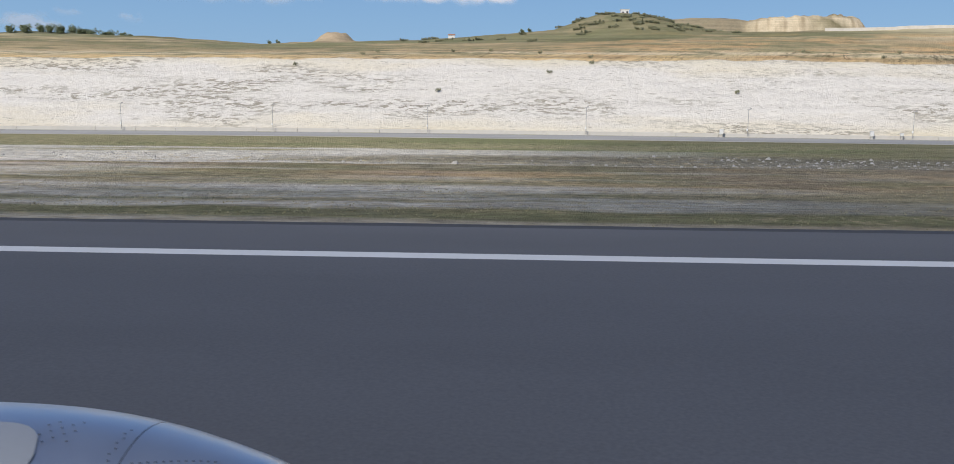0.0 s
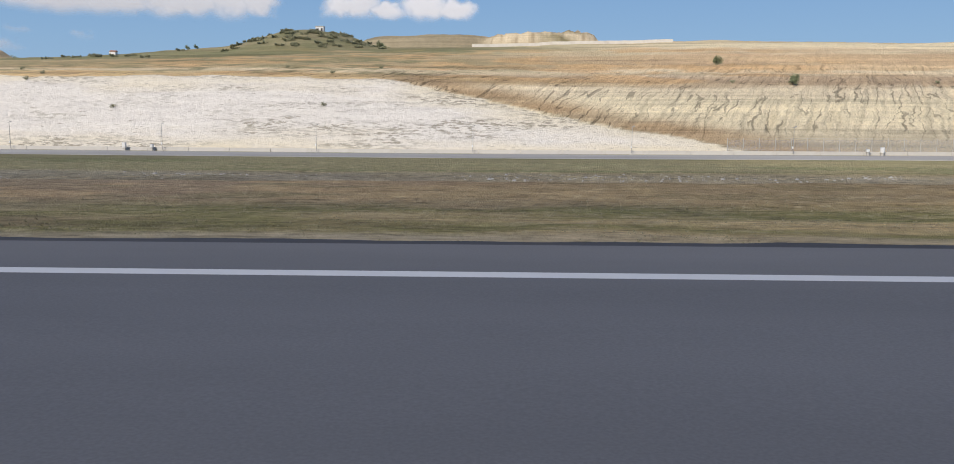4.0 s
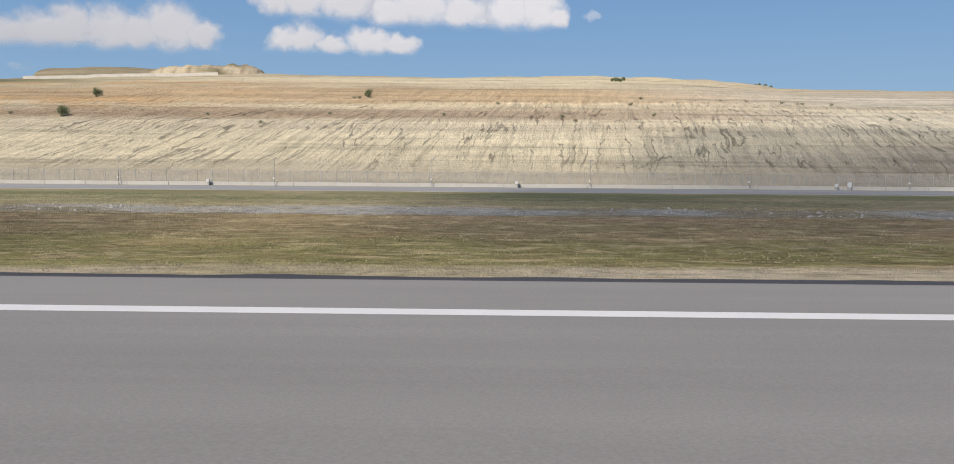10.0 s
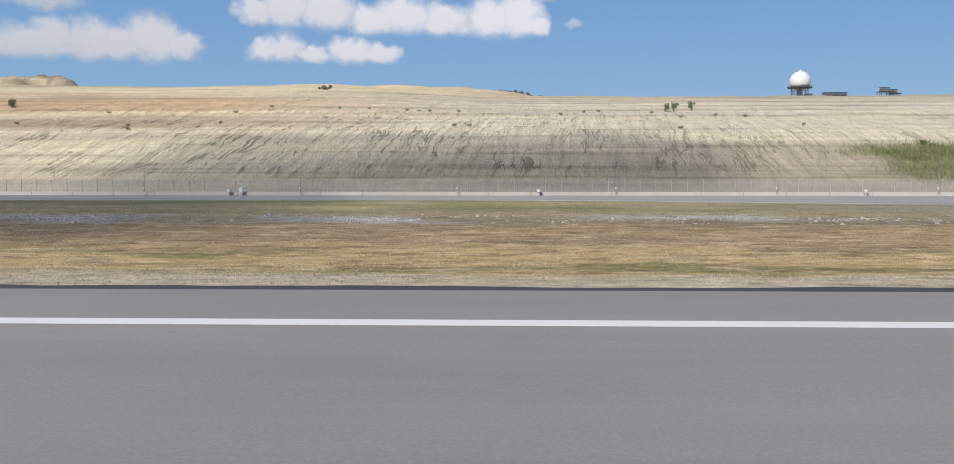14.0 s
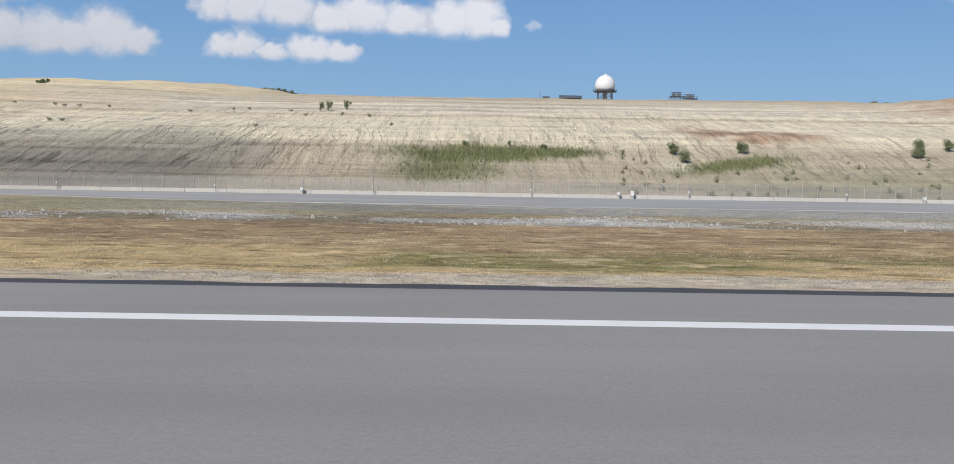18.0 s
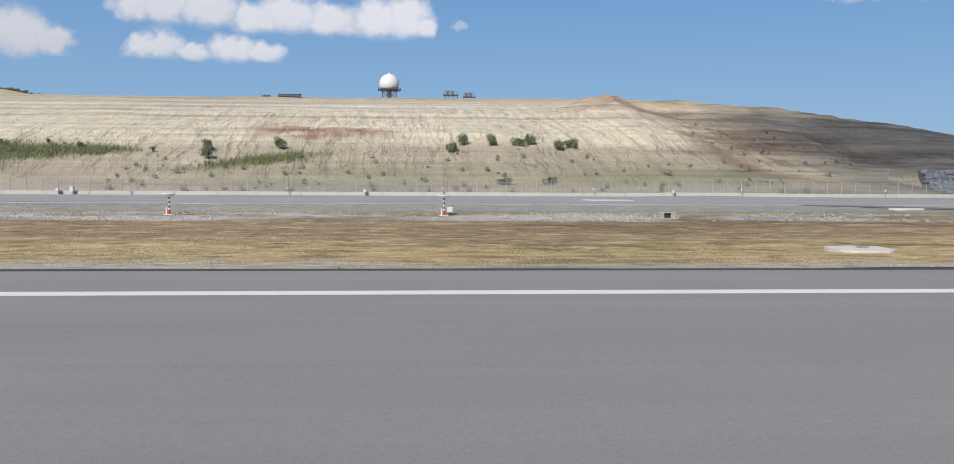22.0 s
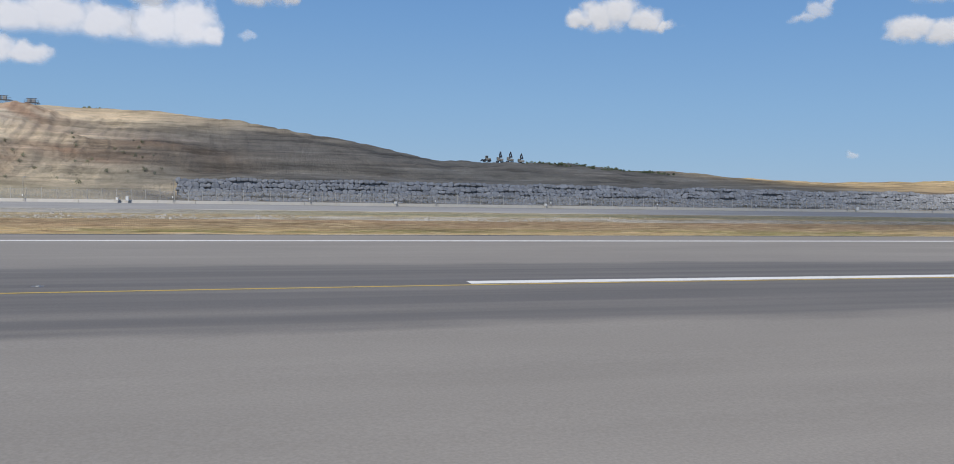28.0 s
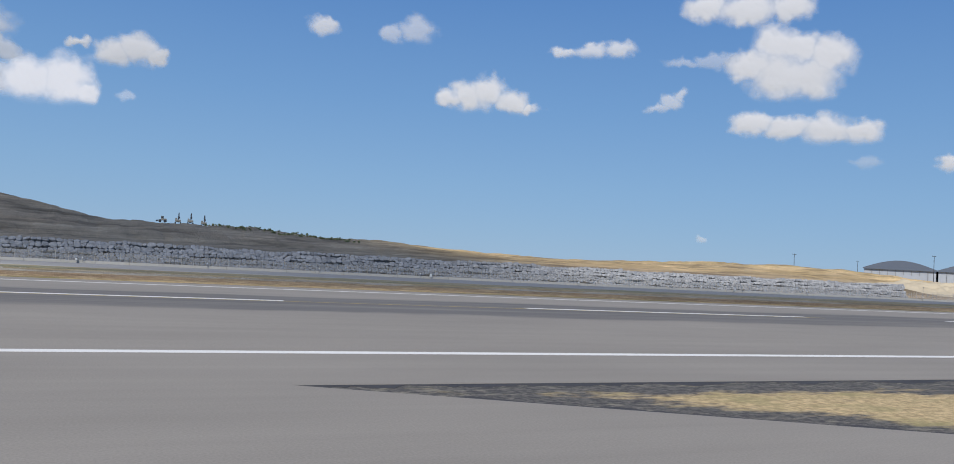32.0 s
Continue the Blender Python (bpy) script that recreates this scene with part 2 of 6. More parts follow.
def gullies(x, y):
    """Rills washed down the slope, deeper in the clay than in the chalk."""
    clay = smooth(x, 130, 190) * (1 - smooth(x, 640, 760))
    down = smooth(y, 166, 182) * (1 - smooth(y, 255, 330))
    lean = rill_line(x, y)
    wav = lean + 2.6 * (fbm(x / 14, y / 17, 3, 2) - 0.5) * 2
    a = np.abs(fbm(wav / 6.4, y / 60, 2, 3) - 0.5) * 2
    b = np.abs(fbm(wav / 2.3 + 40, y / 34, 2, 6) - 0.5) * 2
    cut = np.clip(1 - a * 5.5, 0, 1) * 2.3 + np.clip(1 - b * 4.2, 0, 1) * 1.1
    strong = np.clip(1.9 * fbm(x / 46, y / 26, 3, 7) - 0.42, 0.12, 1.2)
    chalk = (1 - smooth(x, 100, 170)) * smooth(y, 165, 175) * (1 - smooth(y, 200, 215))
    steps = np.abs(fbm(x / 9.0, y / 2.2, 3, 1) - 0.5) * 2
    return -cut * clay * down * strong * 0.26 - chalk * np.clip(1 - steps * 3, 0, 1) * 0.25 - smooth(x, 690, 780) * smooth(y, 190, 230) * 0.5 * np.clip(1 - a * 3, 0, 1) - 0.8 * smooth(x, 640, 670) * (1 - smooth(x, 715, 745)) * smooth(y, 180, 200) * (1 - smooth(y, 290, 320)) * np.clip(1 - b * 2.2, 0, 1)


# ---- ground sheet ----
def spread(*runs):
    out = []
    for a, b, step in runs:
        out.append(np.arange(a, b, step))
    return np.concatenate(out)


def geo(a, b, n):
    return np.linspace(0, 1, n) ** 2.2 * (b - a) + a


gx = np.concatenate([-210 - geo(8, 3300, 26)[::-1], spread((-210, -140, 2.5), (-140, 130, 1.25), (130, 760, 0.8), (760, 960, 1.25), (960, 1500, 4.0)), 1500 + geo(0, 2600, 20)])
gy = np.concatenate([-44 - geo(1, 3000, 16)[::-1], spread((-43.4, 29.0, 6.0)), [29.6, 30.2], spread((31, 47, 0.8), (47, 120, 1.6), (120, 160, 4.0), (160, 262, 1.15), (262, 372, 2.2), (372, 560, 4.5), (560, 600, 8.0)), 600 + geo(0, 3200, 24)])
GX, GY = np.meshgrid(gx, gy, indexing="ij")
GZ = land(GX, GY) + gullies(GX, GY)


def ground_z(x, y):
    return float((land(np.array([float(x)]), np.array([float(y)])) + gullies(np.array([float(x)]), np.array([float(y)])))[0])


def blend(base, colour, k):
    return base + (np.asarray(colour) - base) * np.clip(k, 0, 1)[..., None]


def ground_colours(x, y, z):
    """Base colours of soil, chalk, clay, grass and gravel, with some cloud shade and haze put in."""
    n1, n2, n3 = fbm(x / 26, y / 9, 3, 0), fbm(x / 9, y / 4.5, 2, 3), fbm(x / 90, y / 40, 3, 5)
    c = np.zeros(x.shape + (3,)) + np.array([0.30, 0.24, 0.14])
    # verge: gravel beside the runway, then grass going from green to straw, bare brown soil, ditch, olive strip
    n4, n5 = fbm(x / 13, y / 5.0, 2, 1, 0.6), fbm(x / 36, y / 9, 3, 6, 0.6)
    old = 1 - smooth(x, 60, 170)
    hay = smooth(x, 270, 350) * (1 - smooth(x, 400, 480))
    straw = np.array([0.30, 0.265, 0.165]) * old[..., None] + np.array([0.585, 0.43, 0.215]) * (1 - old)[..., None]
    c = np.where((y < 165)[..., None], straw, c)
    green = np.clip((0.55 * n4 + 0.45 * n5 - np.interp(x, [-60, 150, 260, 330, 420, 600, 800], [0.5, 0.43, 0.34, 0.38, 0.56, 0.58, 0.46])) * 9, 0, 1)
    c = blend(c, (0.225, 0.22, 0.075), green * 0.85 * (y < 66) * (1 - 0.35 * old))
    bare = smooth(y + 9 * (n4 - 0.5) + 8 * (n5 - 0.5), 50, 58) * (1 - smooth(y, 77, 79))
    c = blend(c, (0.375, 0.255, 0.155), bare * 0.92)
    c = blend(c, (0.235, 0.20, 0.145), bare * old * 0.8)
    c = blend(c, (0.20, 0.195, 0.10), bare * np.clip((n2 - 0.5) * 5, 0, 0.7) * (0.4 + 0.6 * old))
    c = blend(c, (0.50, 0.355, 0.20), bare * np.clip((n4 - 0.52) * 7, 0, 0.7))
    gravel = 1 - smooth(y + 4.5 * (n4 - 0.5) + 5 * (n5 - 0.5), 33.5 + 2.6 * hay + 0.8 * smooth(x, 400, 470), 36.0 + 4.0 * hay + 1.0 * smooth(x, 400, 470))
    stony = (np.array([0.53, 0.44, 0.295]) + np.array([0.04, 0.06, 0.10]) * smooth(x, 400, 470)[..., None]) * (1 - hay)[..., None] + np.array([0.53, 0.455, 0.34]) * hay[..., None]
    stony = stony * (1 - 0.22 * old)[..., None]
    c = c + (stony - c) * (gravel * np.clip(0.45 + 1.0 * n2, 0.5, 1) * (y > 29))[..., None]
    # olive grass tone that also carries some of the cloud shade on this stretch
    dim_olive = np.interp(x, [60, 180, 280, 345, 395], [0.0, 0.6, 1.0, 0.7, 0.0]) * (y > 36)
    c = blend(c, (0.235, 0.215, 0.085), dim_olive * np.clip(1.6 * (n5 - 0.25), 0, 0.6))
    c = blend(c, (0.20, 0.205, 0.115), (1 - smooth(x, -20, 60)) * (y > 33) * (y < 78) * np.clip((n5 - 0.35) * 3, 0, 0.65))
    # stony ditch
    c = blend(c, (0.145, 0.13, 0.115), np.exp(-(((y - 79.0) / 2.2) ** 2)) * 0.9)
    ditch = np.exp(-(((y - 85 - 2 * (n3 - 0.5)) / 5.0) ** 4))
    c = blend(c, (0.25, 0.23, 0.175), ditch * 0.8)
    c = blend(c, np.array([0.42, 0.405, 0.365]) + 0.14 * smooth(x, 430, 520)[..., None], ditch * np.clip((n4 - 0.47) * 7, 0, 1) * np.interp(x, [-60, 30, 60, 170, 300, 520, 680, 860], [0.6, 0.3, 0.1, 0.2, 0.9, 1, 0.9, 0.4]))
    c = blend(c, (0.62, 0.60, 0.55), bump_at(x, y, 649, 87, 7, 7, 4) * np.clip((n2 - 0.35) * 5, 0, 0.9))
    beyond = smooth(y, 89, 92) * (1 - smooth(y, 160, 164))
    c = blend(c, (0.285, 0.265, 0.145), beyond * 0.9)
    c = blend(c, (0.42, 0.35, 0.21), beyond * np.clip((n4 - 0.48) * 6, 0, 1) * smooth(x, 120, 240) * 0.8)
    c = blend(c, (0.20, 0.215, 0.10), beyond * np.clip((n5 - 0.5) * 7, 0, 1) * 0.8)
    yard = smooth(x, 440, 560) * (1 - 0.75 * smooth(x, 735, 790)) * smooth(y, 88, 97) * (1 - smooth(y, 160, 164))
    c = blend(c, (0.40, 0.39, 0.36), yard * (0.75 + 0.4 * n2))
    # pale and dirty patches on the verge before the white slope
    c = blend(c, (0.60, 0.57, 0.51), np.clip((fbm(x / 40, y / 4.0, 2, 1) - 0.42) * 5, 0, 1) * (1 - smooth(x, -15, 45)) * (y > 31) * (y < 100) * 0.9)
    # the cut
    slope = smooth(y, 158, 164)
    clay = np.zeros(x.shape + (3,))
    band = z + 1.1 * (fbm(x / 120, y / 60, 3, 2) - 0.5) * 2 + 0.5 * (n2 - 0.5) * 2
    # beds of the cutting from its foot to its edge: cream clay under brown and orange in the first part, grey and white further on
    first_at = [-1, 1.5, 3.2, 6, 9.5, 11, 12.3, 13.5, 14.2, 16.3, 17, 18.8, 19.5, 21, 23, 25, 26.5, 27.5, 33, 38]
    first = ([0.40, 0.44, 0.55, 0.62, 0.64, 0.54, 0.60, 0.63, 0.47, 0.45, 0.60, 0.64, 0.54, 0.58, 0.54, 0.57, 0.47, 0.60, 0.62, 0.58],
             [0.36, 0.40, 0.50, 0.565, 0.585, 0.485, 0.54, 0.565, 0.385, 0.365, 0.52, 0.56, 0.415, 0.46, 0.405, 0.445, 0.355, 0.535, 0.56, 0.52],
             [0.28, 0.315, 0.385, 0.43, 0.45, 0.38, 0.425, 0.44, 0.29, 0.275, 0.385, 0.42, 0.275, 0.305, 0.26, 0.285, 0.24, 0.39, 0.415, 0.385])
    second_at = [-1, 3, 7, 8.6, 9.4, 12, 15, 17.6, 18.4, 19, 20.5, 21.5, 22.5, 24, 25, 27, 29, 32, 38]
    second = ([0.38, 0.40, 0.44, 0.46, 0.58, 0.66, 0.68, 0.64, 0.44, 0.62, 0.67, 0.52, 0.64, 0.55, 0.62, 0.51, 0.53, 0.45, 0.48],
              [0.345, 0.36, 0.395, 0.415, 0.535, 0.615, 0.635, 0.59, 0.39, 0.58, 0.635, 0.475, 0.605, 0.51, 0.585, 0.46, 0.48, 0.39, 0.42],
              [0.285, 0.295, 0.325, 0.335, 0.43, 0.50, 0.525, 0.475, 0.31, 0.485, 0.55, 0.40, 0.53, 0.43, 0.505, 0.375, 0.395, 0.305, 0.325])
    turn_over = smooth(x + 60 * (n3 - 0.5), 340, 450)
    for k in range(3):
        clay[..., k] = np.interp(band, first_at, first[k]) * (1 - turn_over) + np.interp(band, second_at, second[k]) * turn_over
    grey = smooth(x + 4 * (n2 - 0.5), 690, 704)
    drift = fbm(x / 75 + z / 9, z / 2.6 + y / 60, 4, 4)
    tilted = z + 0.03 * (x - 740) + 5 * (fbm(x / 70, y / 45, 4, 4) - 0.5)
    hillside = np.stack([np.interp(tilted, [0, 4, 6, 8, 11, 14, 16, 18.5, 21, 23, 25, 28, 31], q) for q in (
        [0.50, 0.52, 0.48, 0.37, 0.42, 0.36, 0.39, 0.46, 0.37, 0.54, 0.60, 0.53, 0.36], [0.445, 0.46, 0.42, 0.315, 0.36, 0.285, 0.325, 0.395, 0.31, 0.455, 0.51, 0.44, 0.30], [0.355, 0.365, 0.335, 0.25, 0.285, 0.22, 0.26, 0.315, 0.25, 0.345, 0.385, 0.325, 0.22])], -1)
    hillside = blend(hillside, (0.27, 0.235, 0.185), np.clip((drift - 0.53) * 8, 0, 0.75))
    hillside = blend(hillside, (0.55, 0.475, 0.37), np.clip((fbm(x / 60 + z / 12, z / 2.2 + y / 70, 4, 0) - 0.53) * 8, 0, 1) * (1 - smooth(x, 790, 850)))
    # greyed from x 785: haze over the hill put into its colour
    hillside = blend(hillside, (0.25, 0.24, 0.205), smooth(x, 785, 850) * (1 - smooth(x, 930, 1000)) * 0.65)
    hillside = blend(hillside, (0.52, 0.405, 0.245), smooth(x, 915, 975) * smooth(z, 3.0, 6.0) * np.clip(0.4 + n1, 0, 1))
    # greyed again from x 725 to stand for cloud shade on the hill
    hillside = blend(hillside, (0.255, 0.248, 0.23), smooth(x, 725, 780) * (1 - smooth(x, 930, 1000)) * 0.55)
    hillside = hillside * (0.78 + 0.5 * fbm(x / 45 + z / 8, z / 1.6 + y / 50, 4, 5))[..., None]
    clay = blend(clay, (0.0, 0.0, 0.0), grey) + 1.12 * hillside * grey[..., None]
    orange = (1 - smooth(x, 220, 350)) * smooth(z, 19, 22) * (1 - smooth(z, 30, 34))
    clay = blend(clay, (0.485, 0.365, 0.25), orange * np.clip(1.5 * n1 - 0.2, 0, 0.8))
    belt = np.exp(-(((z - 15.0 - 2.5 * (n5 - 0.5) - 1.2 * (n2 - 0.5)) / 1.9) ** 4)) * (1 - smooth(x, 250, 380))
    clay = blend(clay, (0.36, 0.28, 0.20), belt * 0.8)
    scrubby = smooth(x, 560, 620) * (1 - smooth(x, 715, 760)) * (1 - smooth(z, 4.5, 7.0 + 3 * (n1 - 0.5)))
    clay = blend(clay, (0.37, 0.34, 0.265), scrubby * 0.8)
    rust = 1.2 * bump_at(x, y, 605, 206, 15, 7, 3) + 0.9 * bump_at(x, y, 591, 214, 8, 9, 3) + 0.75 * bump_at(x, y, 704, 198, 7, 16, 2) + 0.8 * bump_at(x, y, 722, 226, 16, 9, 2) + 0.85 * bump_at(x, y, 690, 270, 14, 26, 2)
    clay = blend(clay, (0.37, 0.245, 0.18), np.clip(rust * (1.9 * fbm(x / 6, y / 4, 3, 6) - 0.15), 0, 0.85))
    pale = bump_at(x, y, 755, 328, 36, 18, 3) + 0.8 * bump_at(x, y, 718, 186, 9, 14, 2) + bump_at(x, y, 770, 300, 30, 9, 2)
    clay = blend(clay, (0.58, 0.50, 0.385), pale * 0.7)
    clay = blend(clay, (0.62, 0.54, 0.38), bump_at(x, y, 385, 345, 70, 22, 3) * 0.8)
    mottle = 0.5 + fbm(x / 5, y / 4, 3, 2)
    clay = blend(clay, (0.29, 0.235, 0.18), (0.8 * bump_at(x, y, 703, 190, 5, 14, 2) + 0.65 * bump_at(x, y, 757, 228, 15, 22, 2.5)) * mottle)
    clay = blend(clay, (0.38, 0.28, 0.205), 0.75 * bump_at(x, y, 735, 246, 24, 6, 2) * mottle)
    clay = blend(clay, (0.66, 0.57, 0.43), (0.85 * bump_at(x, y, 738, 285, 20, 10, 3) + 0.7 * bump_at(x, y, 720, 200, 9, 12, 2.5)) * mottle)
    sand = bump_at(x, y, 1010, 330, 60, 20, 2) + bump_at(x, y, 1270, 420, 130, 100, 2)
    clay = blend(clay, (0.52, 0.40, 0.21), sand * 0.75)
    # cream and ochre along the upper rim of the chalk
    rim = bump_at(x, y, -20, 212, 190, 10, 6)
    clay = blend(clay, (0.60, 0.46, 0.26), rim * np.clip(0.3 + 0.9 * n2, 0, 1))
    up = (1 - smooth(x, 90, 200)) * smooth(y, 206, 232)
    clay = blend(clay, (0.36, 0.30, 0.19), up * np.clip(0.2 + 1.2 * n1, 0, 1) * (0.4 + 0.6 * smooth(y, 225, 262)))
    clay = blend(clay, (0.17, 0.18, 0.10), np.clip((fbm(x / 40, y / 20, 4, 2) - 0.42) * 5, 0, 1) * up * smooth(y, 240, 300))
    clay = blend(clay, (0.33, 0.26, 0.18), (1 - smooth(x, 280, 380)) * smooth(y, 330, 352) * np.clip(n1 * 1.6 - 0.2, 0, 0.85))
    scrub_on = np.clip((fbm(x / 24, y / 20, 3, 7) - 0.5) * 8, 0, 1) * (1 - smooth(x, 60, 130)) * smooth(y, 212, 225)
    clay = blend(clay, (0.225, 0.225, 0.135), scrub_on * 0.7)
    ochre_on = np.clip((fbm(x / 20, y / 12, 3, 4) - 0.5) * 7, 0, 1) * smooth(x, -20, 40) * (1 - smooth(x, 200, 260)) * smooth(y, 206, 216) * (1 - smooth(y, 300, 340))
    clay = blend(clay, (0.53, 0.36, 0.20), ochre_on * 0.7)
    tufts = np.clip((fbm(x / 7, y / 5, 4, 1, 0.65) - 0.5) * 9, 0, 1) * (1 - smooth(x, 90, 170)) * smooth(y, 209, 218)
    clay = blend(clay, (0.19, 0.19, 0.115), tufts * np.clip(0.25 + 1.2 * fbm(x / 60, y / 30, 2, 6), 0.2, 0.8))
    hill = bump_at(x, y, 44, 385, 44, 62, 3)
    clay = blend(clay, (0.165, 0.17, 0.10), hill * np.clip(0.75 + n2, 0, 1))
    clay = blend(clay, (0.34, 0.29, 0.20), hill * np.clip((n4 - 0.5) * 6, 0, 0.4))
    quarry = bump_at(x, y, 153, 468, 37, 32, 8)
    clay = blend(clay, (0.33, 0.275, 0.20), quarry)
    clay = blend(clay, (0.53, 0.465, 0.36), quarry * np.clip(5 * (fbm(x / 9, z / 1.4 + y / 12, 4, 6) - 0.36), 0, 1))
    clay = blend(clay, (0.265, 0.235, 0.175), bump_at(x, y, 82, 470, 42, 46, 8) * np.clip(0.5 + n2, 0, 1))
    clay = blend(clay, (0.16, 0.15, 0.09), bump_at(x, y, 165, 462, 14, 20, 3) * np.clip((n2 - 0.4) * 5, 0, 0.8))
    clay = blend(clay, (0.43, 0.35, 0.26), bump_at(x, y, -77, 330, 10, 14, 6) * np.clip(0.3 + n2, 0, 1))
    # colour lowered past x 695 for the shade and haze on the hill
    clay = np.clip(clay * (1.08 - 0.2 * smooth(x, 695, 750))[..., None], 0, 2)
    clay = clay * np.minimum(1, 0.70 / np.maximum(clay.max(-1, keepdims=True), 1e-6))
    # thin pale and brown layers under the upper edge
    layer = np.sin((z + 0.8 * (fbm(x / 80, y / 30, 3, 2) - 0.5)) * 3.6) * smooth(z, 22, 24) * (1 - smooth(z, 31, 33)) * smooth(x, 330, 420) * (1 - smooth(x, 680, 700))
    clay = clay * (1 + 0.10 * layer)[..., None]
    beside = chalk_depth(x, y)
    clay = blend(clay, (0.37, 0.27, 0.17), smooth(-beside, 0.0, 1.0) * (1 - smooth(-beside, 5, 16)) * smooth(x, 95, 125) * (1 - smooth(x, 190, 230)) * np.clip(0.45 + n1, 0, 0.95))
    clay = clay * (np.array([1.02, 0.985, 0.90]) - np.array([0.02, 0.025, 0.03]) * smooth(x, 380, 460)[..., None]) * (1.02 + 0.03 * smooth(x, 220, 330))[..., None]
    c = c + (clay - c) * slope[..., None]
    # reeds and weeds at the foot of the cut
    reeds = bump_at(x, y, 533, 189, 19, 5.5, 3) + 0.7 * bump_at(x, y, 526, 177, 11, 7, 3) + 0.8 * bump_at(x, y, 552, 190, 9, 3, 3) + bump_at(x, y - 0.33 * (x - 590), 590, 183, 14, 3.5, 3) 
    c = blend(c, (0.13, 0.16, 0.055), np.clip(reeds * (0.5 + n2), 0, 0.9))
    c = blend(c, (0.27, 0.265, 0.17), smooth(x, 560, 620) * (1 - smooth(x, 700, 745)) * (1 - smooth(y, 172, 184)) * slope * np.clip(n1 * 1.5 - 0.3, 0, 0.8))
    c = blend(c, (0.62, 0.57, 0.45), bump_at(x, y, 577, 182, 4.0, 3.5, 3) * 0.85)
    # far land
    far = smooth(y, 560, 800)
    c = blend(c, (0.15, 0.16, 0.10), far * 0.9)
    dry = (y < -43) | (y < 29)
    c = np.where(dry[..., None], blend(np.zeros_like(c) + np.array([0.50, 0.39, 0.22]), (0.36, 0.32, 0.22), np.clip((n3 - 0.35) * 3, 0, 1)), c)
    return np.clip(c, 0.01, 0.8)


def chalk_depth(x, y):
    """Metres inside the white chalk (negative outside): it ends in a wedge that runs down to the foot of the cutting."""
    n = 7 * (fbm(x / 22, y / 9, 4, 3) - 0.5)
    return np.minimum(np.minimum((182 + n * 0.6 - x) * 0.55 - (y - 165), 207 + n - y), y - 161)


def grid_mesh(name, X, Y, Z, colours=None):
    nx, ny = X.shape
    me = bpy.data.meshes.new(name)
    idx = np.arange(nx * ny).reshape(nx, ny)
    quads = np.stack([idx[:-1, :-1], idx[1:, :-1], idx[1:, 1:], idx[:-1, 1:]], -1).reshape(-1, 4)
    me.vertices.add(nx * ny)
    me.vertices.foreach_set("co", np.stack([X, Y, Z], -1).astype(np.float32).ravel())
    me.loops.add(quads.size)
    me.loops.foreach_set("vertex_index", quads.astype(np.int32).ravel())
    me.polygons.add(len(quads))
    me.polygons.foreach_set("loop_start", np.arange(0, quads.size, 4, dtype=np.int32))
    if colours is not None:
        a = me.color_attributes.new("soil", "FLOAT_COLOR", "POINT")
        a.data.foreach_set("color", np.concatenate([colours.reshape(-1, 3), np.ones((nx * ny, 1))], 1).astype(np.float32).ravel())
    me.update(calc_edges=True)
    me.shade_smooth()
    return me


soil, t, b = material("soil", 0.95)
tint = t.add("ShaderNodeAttribute", attr="soil").outputs["Color"]
at = t.scaled(1, 1, 1)
where = t.add("ShaderNodeSeparateXYZ")
t.put(where.inputs[0], at)
fine, mid, strata = t.noise(at, 2.2, 6, 0.62), t.noise(t.scaled(0.5, 0.5, 0.7), 0.5, 6, 0.6), t.noise(t.scaled(0.012, 0.02, 1.1), 1.0, 7, 0.6)
speck = t.noise(at, 0.9, 8, 0.75)
# white chalk with cream stains and dark litter
inside = t.math("ADD", t.add("ShaderNodeAttribute", attr="chalk").outputs["Fac"], t.math("MULTIPLY", t.math("SUBTRACT", t.noise(t.scaled(0.12, 0.3, 0.3), 1.0, 6, 0.65), 0.5), 7.0))
chalk = t.math("MULTIPLY", inside, 0.9, clamp=True)
cream = t.ramp(t.math("ADD", t.math("MULTIPLY", inside, 0.02), t.math("MULTIPLY", t.noise(t.scaled(0.02, 0.06, 0.06), 1.0, 4, 0.6), 0.8)), (0.36, 1.0), (0.66, 0.0))
white = t.mix(cream, (0.70, 0.67, 0.615), (0.70, 0.635, 0.49))
white = t.mix(1.0, white, t.ramp(speck, (0.36, 0.88), (0.5, 1.0), (0.66, 1.06)), "MULTIPLY")
flecks = t.ramp(t.noise(t.scaled(0.42, 0.9, 0.9), 1.0, 7, 0.72), (0.505, 0.0), (0.535, 1.0))
heaps = t.ramp(t.noise(t.scaled(0.022, 0.07, 0.07), 1.0, 4, 0.6), (0.49, 0.0), (0.60, 1.0))
few = t.ramp(t.noise(t.scaled(0.4, 1.3, 1.3), 1.0, 4, 0.6), (0.635, 0.0), (0.655, 1.0))
white = t.mix(t.math("MULTIPLY", t.math("MULTIPLY", flecks, heaps), 0.85), white, (0.27, 0.245, 0.19))
white = t.mix(t.math("MULTIPLY", few, 0.8), white, (0.36, 0.33, 0.27))
